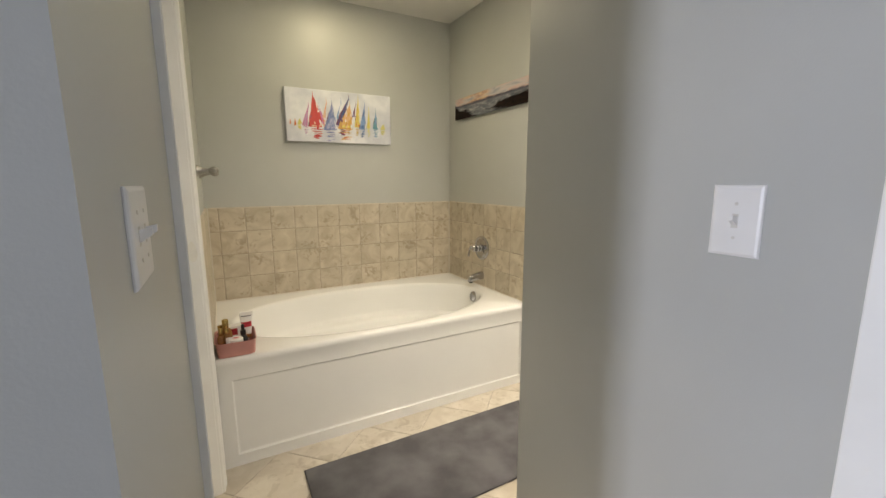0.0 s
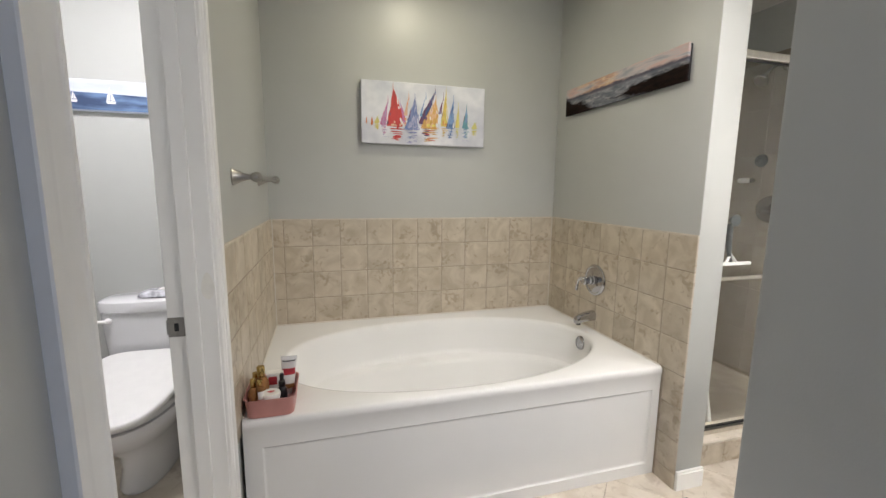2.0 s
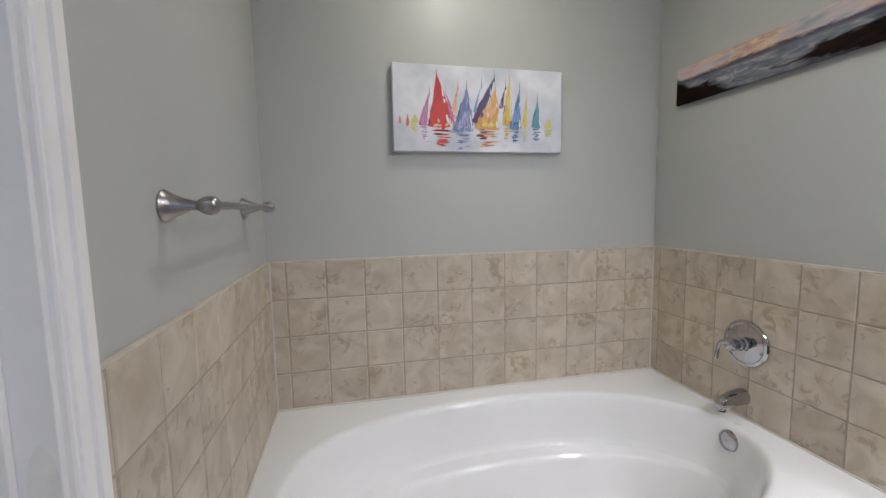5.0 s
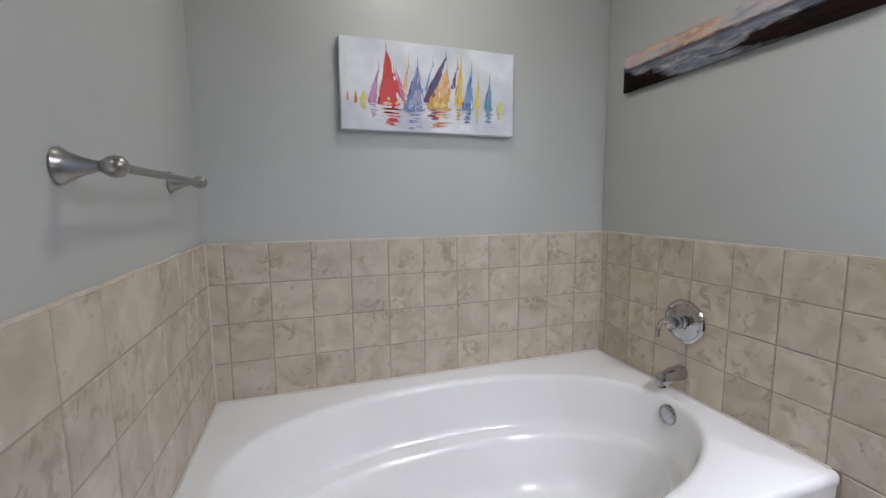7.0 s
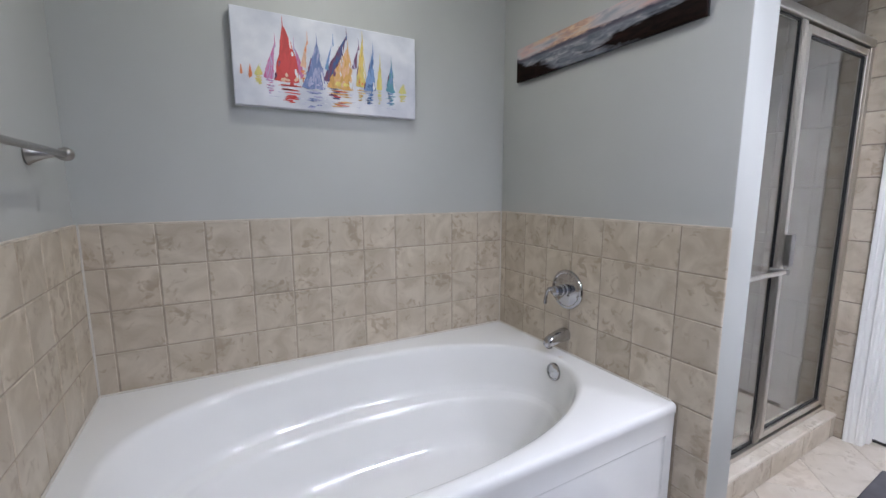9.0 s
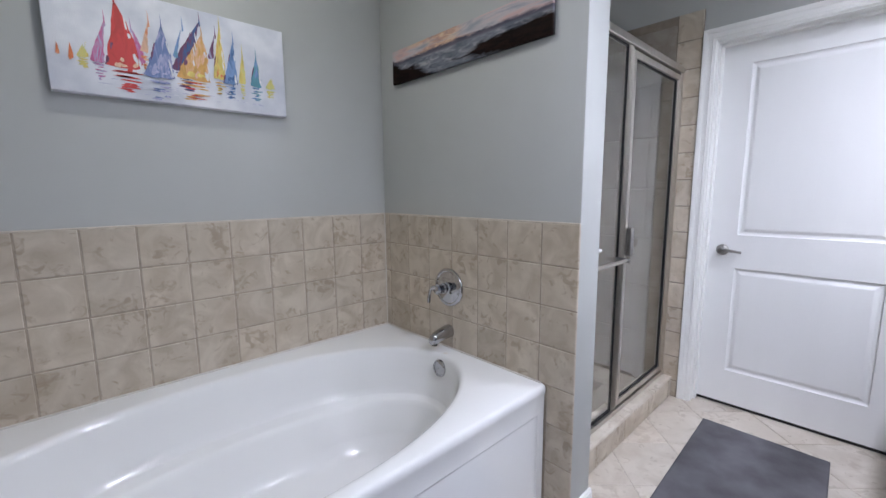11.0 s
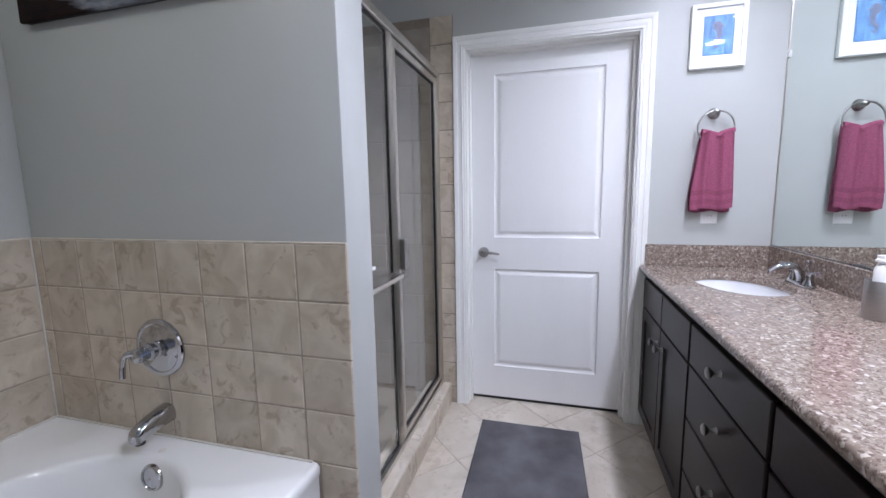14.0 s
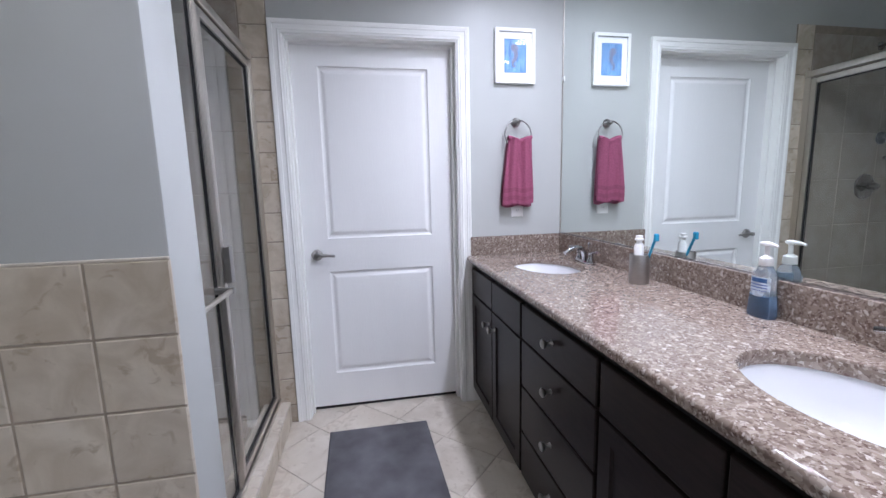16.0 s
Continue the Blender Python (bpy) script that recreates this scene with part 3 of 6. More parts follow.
valve = thing("tub_valve", "round chrome tub valve with a lever handle on the tiled wall", "tub valve", (1.80, 2.49, 0.845))
VX = 1.799
part("escutcheon", lathe((VX, 2.49, 0.845), (-1, 0, 0), [(0.090, 0.0), (0.091, 0.006), (0.088, 0.011), (0.078, 0.013), (0.074, 0.010), (0.060, 0.012), (0.030, 0.017), (0.0, 0.018)], 44), CHROME, valve, smooth=30)
part("stem", lathe((VX - 0.016, 2.49, 0.845), (-1, 0, 0), [(0.026, 0.0), (0.026, 0.006), (0.021, 0.010), (0.021, 0.018), (0.026, 0.022), (0.026, 0.028), (0.020, 0.034), (0.022, 0.050), (0.024, 0.062), (0.018, 0.070), (0.0, 0.073)], 28), CHROME, valve, smooth=35)
part("handle", tube(bend([(VX - 0.074, 2.49, 0.848), (VX - 0.082, 2.500, 0.855), (VX - 0.090, 2.520, 0.846), (VX - 0.094, 2.528, 0.815), (VX - 0.096, 2.530, 0.782)], 5), [0.012] * 4 + [0.010] * 6 + [0.0075] * 6 + [0.0085] * 5, 12), CHROME, valve, smooth=40)
for dy, dz in ((0.068, 0.02), (-0.068, -0.02)):
    part("screw", lathe((VX - 0.012, 2.49 + dy, 0.845 + dz), (-1, 0, 0), [(0.005, 0.0), (0.004, 0.002), (0.0, 0.0022)], 10), NICKEL, valve)


def rounded(yc, z0, z1, w, x, n=20, p=2.6):
    return [Vector((x, yc + w * math.copysign(abs(math.cos(2 * math.pi * i / n)) ** (2 / p), math.cos(2 * math.pi * i / n)), (z0 + z1) / 2 + (z1 - z0) / 2 * math.copysign(abs(math.sin(2 * math.pi * i / n)) ** (2 / p), math.sin(2 * math.pi * i / n)))) for i in range(n)]


spout = thing("tub_spout", "chrome tub spout above the basin", "tub spout", (1.80, 2.492, 0.625))
part("spout_body", fixed(loft([rounded(2.492, 0.602, 0.662, 0.030, 1.7990), rounded(2.492, 0.602, 0.662, 0.030, 1.788), rounded(2.492, 0.601, 0.658, 0.028, 1.765), rounded(2.492, 0.598, 0.652, 0.025, 1.735), rounded(2.492, 0.592, 0.643, 0.023, 1.705), rounded(2.492, 0.588, 0.634, 0.022, 1.688), rounded(2.492, 0.592, 0.622, 0.016, 1.680)])), CHROME, spout, smooth=45)
part("outlet", lathe((1.702, 2.492, 0.594), (0, 0, -1), [(0.014, 0.0), (0.014, 0.010), (0.010, 0.010), (0.0, 0.006)], 16), BLACKP, spout, "dark spout outlet")

# ---- towel bar over the tub ----
bar = thing("towel_bar", "brushed nickel towel bar on the sage wall", "towel bar", (WF, 2.4, 1.395))
for py in (2.13, 2.70):
    p = part("post", lathe((WF + 0.0002, py, 1.395), (1, 0, 0), [(0.031, 0.0), (0.032, 0.004), (0.029, 0.008), (0.027, 0.010), (0.022, 0.020), (0.015, 0.036), (0.011, 0.050), (0.0095, 0.058), (0.012, 0.062), (0.017, 0.070), (0.0195, 0.080), (0.017, 0.091), (0.010, 0.098), (0.0, 0.100)], 28), NICKEL, bar, "flared wall post", smooth=40)
    part("finial", lathe((WF + 0.080, py, 1.395), (0, 1 if py > 2.4 else -1, 0), [(0.008, 0.012), (0.011, 0.020), (0.012, 0.026), (0.008, 0.033), (0.0, 0.035)], 18), NICKEL, p, smooth=40)
part("bar", tube([(WF + 0.080, 2.13, 1.395), (WF + 0.080, 2.70, 1.395)], 0.0085, 16), NICKEL, bar, smooth=40)


# ---- pictures ----
def paint(name, c, c2=None, rough=0.5, lean=0.35):
    """Oil paint laid with a knife: two colours dragged into each other, in thick ridges."""
    c2 = c2 or tuple(min(0.85, x * 1.35 + 0.06) for x in c)
    m = bpy.data.materials.new(name)
    m.use_nodes = True
    nt = m.node_tree
    b = nt.nodes["Principled BSDF"]
    b.inputs["Roughness"].default_value = rough
    geo = nt.nodes.new("ShaderNodeNewGeometry")
    mp = nt.nodes.new("ShaderNodeMapping")
    mp.inputs["Rotation"].default_value = (0, lean, 0)
    mp.inputs["Scale"].default_value = (2.4, 1.0, 0.7)
    nt.links.new(geo.outputs["Position"], mp.inputs["Vector"])
    n = nt.nodes.new("ShaderNodeTexNoise")
    n.inputs["Scale"].default_value, n.inputs["Detail"].default_value, n.inputs["Distortion"].default_value = 19, 6, 1.2
    nt.links.new(mp.outputs[0], n.inputs["Vector"])
    r = nt.nodes.new("ShaderNodeValToRGB")
    r.color_ramp.elements.new(0.5)
    dark = tuple(x * 0.78 for x in c)
    for el, (p, k) in zip(r.color_ramp.elements, ((0.33, dark), (0.50, c), (0.67, c2))):
        el.position, el.color = p, (*k, 1)
    nt.links.new(n.outputs["Fac"], r.inputs["Fac"])
    nt.links.new(r.outputs["Color"], b.inputs["Base Color"])
    bp = nt.nodes.new("ShaderNodeBump")
    bp.inputs["Strength"].default_value, bp.inputs["Distance"].default_value = 0.8, 0.002
    nt.links.new(n.outputs["Fac"], bp.inputs["Height"])
    nt.links.new(bp.outputs["Normal"], b.inputs["Normal"])
    return m


def flat_poly(bm, pts, y):
    bm.faces.new([bm.verts.new((px, y, pz)) for px, pz in pts])


rng = random.Random(4)
SX0, SX1, SZ0, SZ1 = 0.515, 1.271, 1.622, 1.976
SW, SH = SX1 - SX0, SZ1 - SZ0
sails = thing("sailboat_painting", "white canvas painting of bright sailboats with knife strokes", "painting", (0.89, 2.99, 1.8))
CANVAS = material("painted_canvas_sky", (0.74, 0.75, 0.79), 0.7, var=0.10, scale=7, bump=0.35, bump_scale=260, base2=(0.58, 0.60, 0.67))
CANVASEDGE = material("canvas_edge", (0.50, 0.50, 0.53), 0.8, var=0.1, scale=20)
part("canvas", boxes(((SX0, 2.973, SZ0), (SX1, 3.0118, SZ1)), bevel=0.003), CANVAS, sails)
C = {"red": (0.62, 0.06, 0.055), "rose": (0.58, 0.15, 0.33), "orange": (0.72, 0.22, 0.08), "amber": (0.68, 0.38, 0.10), "yellow": (0.74, 0.60, 0.16), "blue": (0.15, 0.21, 0.43), "sky": (0.20, 0.33, 0.60), "navy": (0.03, 0.10, 0.26), "plum": (0.14, 0.04, 0.10), "teal": (0.12, 0.33, 0.42), "lilac": (0.42, 0.42, 0.62), "lime": (0.58, 0.60, 0.25), "peach": (0.78, 0.50, 0.35), "white": (0.80, 0.80, 0.82)}
PM = {k: paint("oil_" + k, v) for k, v in C.items()}
# (tip u, tip v, foot left u, foot right u, foot v, colour, second colour, accent)
SAILS = ((0.244, 0.89, 0.198, 0.324, 0.29, "red", "red", "peach"), (0.203, 0.69, 0.138, 0.189, 0.31, "rose", "lilac", ""), (0.366, 0.77, 0.324, 0.355, 0.47, "peach", "orange", ""),
         (0.415, 0.76, 0.333, 0.452, 0.25, "blue", "lilac", "lilac"), (0.503, 0.80, 0.452, 0.474, 0.48, "sky", "teal", ""), (0.580, 0.89, 0.440, 0.545, 0.36, "plum", "navy", ""),
         (0.585, 0.76, 0.462, 0.612, 0.28, "amber", "peach", "yellow"), (0.648, 0.80, 0.605, 0.633, 0.53, "plum", "lilac", ""), (0.669, 0.89, 0.624, 0.684, 0.33, "yellow", "amber", "orange"),
         (0.731, 0.77, 0.673, 0.739, 0.29, "sky", "navy", "navy"), (0.774, 0.66, 0.748, 0.784, 0.32, "yellow", "lime", ""), (0.844, 0.65, 0.807, 0.865, 0.31, "teal", "sky", ""),
         (0.917, 0.42, 0.886, 0.936, 0.31, "lime", "yellow", ""), (0.078, 0.43, 0.069, 0.087, 0.30, "orange", "red", ""), (0.036, 0.42, 0.031, 0.043, 0.32, "orange", "peach", ""),
         (0.117, 0.42, 0.096, 0.138, 0.33, "yellow", "lime", ""), (0.296, 0.68, 0.318, 0.341, 0.36, "rose", "lilac", ""))
OILS = {}


def oil(a, b):
    if (a, b) not in OILS:
        OILS[a, b] = paint("oil_%s_%s" % (a, b), C[a], C[b])
    return OILS[a, b]


def on_canvas(pts):
    return [(SX0 + u * SW, SZ0 + v * SH) for u, v in pts]


def dab(bm, u, v, w, h, y, n=11, lean=0.0):
    """One ragged blot of paint."""
    pts = []
    for i in range(n):
        a = 2 * math.pi * i / n
        r = rng.uniform(0.55, 1.15)
        pts.append((u + w * r * math.cos(a) + lean * h * r * math.sin(a), v + h * r * math.sin(a)))
    flat_poly(bm, on_canvas(pts), y)


for k, (tu, tv, u0, u1, v0, col, second, accent) in enumerate(SAILS):
    bm = bmesh.new()
    y = 2.9722 - 0.0008 * (k % 5)
    wide = u1 - u0
    steps = [i / 13 for i in range(14)]
    left = [(u0 + (tu - u0) * s ** 1.1 + rng.uniform(-0.06, 0.06) * wide * (1 - s), v0 + (tv - v0) * s) for s in steps]
    right = [(u1 + (tu - u1) * s ** 1.7 + rng.uniform(-0.07, 0.07) * wide * (1 - s), v0 + (tv - v0) * s + rng.uniform(-0.008, 0.008)) for s in steps[:-1]]
    foot = [(u0 + wide * f, v0 - rng.uniform(0.0, 0.02)) for f in (0.8, 0.6, 0.4, 0.2)]
    flat_poly(bm, on_canvas(left + right[::-1] + foot), y)
    sail = part("sail", fixed(bm), oil(col, second), sails, "%s brush-painted sail" % col)
    if wide > 0.04:  # thick dabs of the second colour up the sail
        bm = bmesh.new()
        for q in range(6 if wide > 0.09 else 3):
            s = rng.uniform(0.05, 0.75)
            lo, hi = u0 + (tu - u0) * s ** 1.1, u1 + (tu - u1) * s ** 1.7
            dab(bm, lo + (hi - lo) * rng.uniform(0.25, 0.9), v0 + (tv - v0) * s, (hi - lo) * rng.uniform(0.05, 0.13), rng.uniform(0.04, 0.10), y - 0.0002 - 0.00005 * q, lean=0.10)
        tagged(part("knife_work", fixed(bm), oil(second, col), sail), kind="stuff")
    if wide > 0.055:  # bare white and dark slivers along the edges
        for hue, side, count in (("white", 0.94, 4), ("plum", 0.08, 2)):
            bm = bmesh.new()
            for q in range(count):
                s = rng.uniform(0.06, 0.72)
                lo, hi = u0 + (tu - u0) * s ** 1.1, u1 + (tu - u1) * s ** 1.7
                dab(bm, lo + (hi - lo) * (side + rng.uniform(-0.10, 0.04)), v0 + (tv - v0) * s, (hi - lo) * rng.uniform(0.03, 0.06) + 0.0012, rng.uniform(0.03, 0.07), y - 0.0009 - 0.00004 * q, lean=-0.06 if side > 0.5 else 0.10)
            tagged(part("edge_stroke", fixed(bm), PM[hue], sail), kind="stuff")
    if accent:
        bm = bmesh.new()
        for q in range(5):
            s = rng.uniform(0.0, 0.10) if q < 4 else rng.uniform(0.0, 0.06)
            lo, hi = u0 + (tu - u0) * s, u1 + (tu - u1) * s ** 1.7
            dab(bm, lo + (hi - lo) * rng.uniform(0.3, 0.9), v0 + 0.015 + (tv - v0) * s, wide * rng.uniform(0.05, 0.13), rng.uniform(0.010, 0.026), y - 0.0006 - 0.00004 * q)
        tagged(part("foot_highlight", fixed(bm), PM[accent], sail), kind="stuff")
    if wide > 0.03:  # broken reflections on the water
        deep = 0.21 if wide > 0.09 else 0.15 if tv > 0.6 else 0.08
        for hue, other, count in ((col, second, 6), (second, col, 4)):
            bm = bmesh.new()
            for q in range(count):
                f = (q + rng.uniform(0.0, 0.9)) / count
                dab(bm, u0 + wide * (0.5 + rng.uniform(-0.18, 0.22)), v0 - 0.022 - deep * f, wide * rng.uniform(0.22, 0.52) * (1 - 0.45 * f), rng.uniform(0.006, 0.013), y - 0.00006 * q - (0.0003 if hue == second else 0), 12)
            tagged(part("reflection", fixed(bm), oil("red" if col == "amber" and hue == second else hue, other), sails), kind="stuff")
    if tv > 0.6:
        bm = bmesh.new()
        flat_poly(bm, on_canvas(((tu - 0.003, tv - 0.06), (tu + 0.004, tv - 0.05), (tu + 0.001, tv + 0.05), (tu - 0.001, tv + 0.10))), y)
        part("mast", fixed(bm), oil(col, second), sails)
bm = bmesh.new()
for q in range(26):  # thin grey ripples
    dab(bm, rng.uniform(0.06, 0.92), rng.uniform(0.05, 0.22), rng.uniform(0.008, 0.03), rng.uniform(0.002, 0.005), 2.9726 - 0.00002 * q, 9)
tagged(part("ripple_work", fixed(bm), oil("lilac", "white"), sails), kind="stuff")


def landscape_material(name, u_axis, u0, u1, v0, v1):
    """Oil landscape: pink clouds over a slate hill line, pale water, dark banks."""
    m = bpy.data.materials.new(name)
    m.use_nodes = True
    nt = m.node_tree
    b = nt.nodes["Principled BSDF"]
    b.inputs["Roughness"].default_value, b.inputs["Specular IOR Level"].default_value = 0.6, 0.10
    geo = nt.nodes.new("ShaderNodeNewGeometry")
    sep = nt.nodes.new("ShaderNodeSeparateXYZ")
    nt.links.new(geo.outputs["Position"], sep.inputs[0])

    def ranged(src, a0, a1):
        n = nt.nodes.new("ShaderNodeMapRange")
        n.inputs["From Min"].default_value, n.inputs["From Max"].default_value = a0, a1
        nt.links.new(src, n.inputs["Value"])
        return n.outputs[0]

    def noise_of(scale, stretch, detail=6):
        mp = nt.nodes.new("ShaderNodeMapping")
        mp.inputs["Scale"].default_value = stretch
        nt.links.new(geo.outputs["Position"], mp.inputs["Vector"])
        n = nt.nodes.new("ShaderNodeTexNoise")
        n.inputs["Scale"].default_value, n.inputs["Detail"].default_value, n.inputs["Distortion"].default_value = scale, detail, 0.8
        nt.links.new(mp.outputs[0], n.inputs["Vector"])
        return n.outputs["Fac"]

    def calc(op, a, c=0.0):
        n = nt.nodes.new("ShaderNodeMath")
        n.operation = op
        for i, v in enumerate((a, c)):
            if isinstance(v, (int, float)):
                n.inputs[i].default_value = v
            else:
                nt.links.new(v, n.inputs[i])
        return n.outputs[0]

    def ramp_of(fac, stops):
        r = nt.nodes.new("ShaderNodeValToRGB")
        while len(r.color_ramp.elements) < len(stops):
            r.color_ramp.elements.new(0.5)
        for el, (p, c) in zip(r.color_ramp.elements, stops):
            el.position, el.color = p, (*c, 1)
        nt.links.new(fac, r.inputs["Fac"])
        return r.outputs["Color"]

    def mixed(fac, c0, c1):
        n = nt.nodes.new("ShaderNodeMix")
        n.data_type = "RGBA"
        nt.links.new(fac, n.inputs["Factor"])
        nt.links.new(c0, n.inputs["A"])
        nt.links.new(c1, n.inputs["B"])
        return n.outputs["Result"]

    u, v = ranged(sep.outputs[u_axis], u0, u1), ranged(sep.outputs["Z"], v0, v1)
    streak, fine = noise_of(9, (1, 0.5, 3)), noise_of(26, (1, 0.6, 2.2))
    vd = calc("ADD", v, calc("MULTIPLY", calc("SUBTRACT", fine, 0.5), 0.13))
    rag = calc("ADD", vd, calc("MULTIPLY", calc("SUBTRACT", streak, 0.5), 0.6))
    cold_c = ramp_of(streak, ((0.32, (0.36, 0.37, 0.41)), (0.45, (0.58, 0.52, 0.52)), (0.58, (0.66, 0.46, 0.42)), (0.70, (0.50, 0.40, 0.43))))
    warm_c = ramp_of(fine, ((0.32, (0.40, 0.27, 0.25)), (0.48, (0.62, 0.40, 0.29)), (0.62, (0.76, 0.60, 0.40)), (0.74, (0.52, 0.32, 0.29))))
    near = calc("SUBTRACT", 1.0, calc("MULTIPLY", calc("ABSOLUTE", calc("SUBTRACT", u, 0.38)), 4.2))
    glow = ramp_of(calc("ADD", near, calc("MULTIPLY", calc("SUBTRACT", streak, 0.5), 2.4)), ((0.10, (0, 0, 0)), (0.75, (1, 1, 1))))
    sky_c = mixed(glow, cold_c, warm_c)
    water_c = ramp_of(fine, ((0.34, (0.13, 0.145, 0.175)), (0.54, (0.22, 0.23, 0.26)), (0.74, (0.42, 0.41, 0.42))))
    hill_c = ramp_of(fine, ((0.3, (0.07, 0.075, 0.10)), (0.7, (0.15, 0.13, 0.16))))
    bank_c = ramp_of(fine, ((0.3, (0.004, 0.002, 0.002)), (0.75, (0.020, 0.008, 0.006))))
    col = mixed(ramp_of(vd, ((0.52, (0, 0, 0)), (0.58, (1, 1, 1)))), water_c, hill_c)
    col = mixed(ramp_of(vd, ((0.62, (0, 0, 0)), (0.68, (1, 1, 1)))), col, sky_c)
    # dark banks: low at one end, wedge-shaped at the other
    wedge = calc("SUBTRACT", calc("MULTIPLY", calc("SUBTRACT", u, 0.44), 0.80), calc("ABSOLUTE", calc("SUBTRACT", rag, 0.16)))
    far = calc("SUBTRACT", calc("MULTIPLY", calc("SUBTRACT", 0.36, u), 1.8), rag)
    bank = calc("MAXIMUM", calc("MINIMUM", wedge, calc("SUBTRACT", 0.50, vd)), far)
    col = mixed(ramp_of(calc("ADD", bank, 0.5), ((0.46, (0, 0, 0)), (0.57, (1, 1, 1)))), col, bank_c)
    nt.links.new(col, b.inputs["Base Color"])
    bp = nt.nodes.new("ShaderNodeBump")
    bp.inputs["Strength"].default_value, bp.inputs["Distance"].default_value = 0.4, 0.002
    nt.links.new(fine, bp.inputs["Height"])
    nt.links.new(bp.outputs["Normal"], b.inputs["Normal"])
    return m


LAND = landscape_material("oil_landscape", "Y", 2.875, 1.962, 1.822, 1.979)
land = thing("landscape_painting", "long panoramic oil painting of a dusky lake shore", "painting", (1.80, 2.42, 1.9))
part("canvas", boxes(((1.783, 1.962, 1.822), (1.796, 2.875, 1.979)), bevel=0.004), LAND, land)
part("stretcher", boxes(((1.7962, 1.966, 1.826), (1.8075, 2.871, 1.975))), BLACKP, land, "dark stretcher edge")


def sea_picture():
    p = thing("sea_picture", "small blue seascape canvas with white sailboats over the toilet", "picture", (-0.75, 3.0, 1.8))
    SEA = material("sea_paint", (0.10, 0.17, 0.30), 0.5, var=0.3, scale=16, stretch=(0.5, 1, 3), base2=(0.035, 0.065, 0.14))
    SKYP = material("sky_paint", (0.60, 0.65, 0.74), 0.5, var=0.12, scale=10, stretch=(0.5, 1, 2))
    x0, x1, z0, z1 = -0.947, -0.53, 1.722, 1.874
    part("canvas", boxes(((x0, 2.985, z0), (x1, 3.0118, z1)), bevel=0.008, seg=3), SKYP, p)
    bm = bmesh.new()
    flat_poly(bm, [(x0 + 0.002, z0 + 0.006), (x1 - 0.002, z0 + 0.006), (x1 - 0.002, z0 + 0.082), ((x0 + x1) / 2, z0 + 0.088), (x0 + 0.002, z0 + 0.090)], 2.9845)
    part("sea", fixed(bm), SEA, p, "dark blue painted sea")
    for bx, s in ((-0.865, 0.7), (-0.713, 1.2)):
        bm = bmesh.new()
        flat_poly(bm, [(bx - 0.016 * s, z0 + 0.052), (bx + 0.022 * s, z0 + 0.052), (bx + 0.018 * s, z0 + 0.040), (bx - 0.012 * s, z0 + 0.040)], 2.9842)
        flat_poly(bm, [(bx - 0.014 * s, z0 + 0.055), (bx + 0.001 * s, z0 + 0.055), (bx + 0.001 * s, z0 + 0.055 + 0.055 * s)], 2.9842)
        flat_poly(bm, [(bx + 0.003 * s, z0 + 0.055), (bx + 0.018 * s, z0 + 0.055), (bx + 0.003 * s, z0 + 0.055 + 0.045 * s)], 2.9842)
        part("sailboat", fixed(bm), PM["white"], p, "small white painted sailboat")


sea_picture()


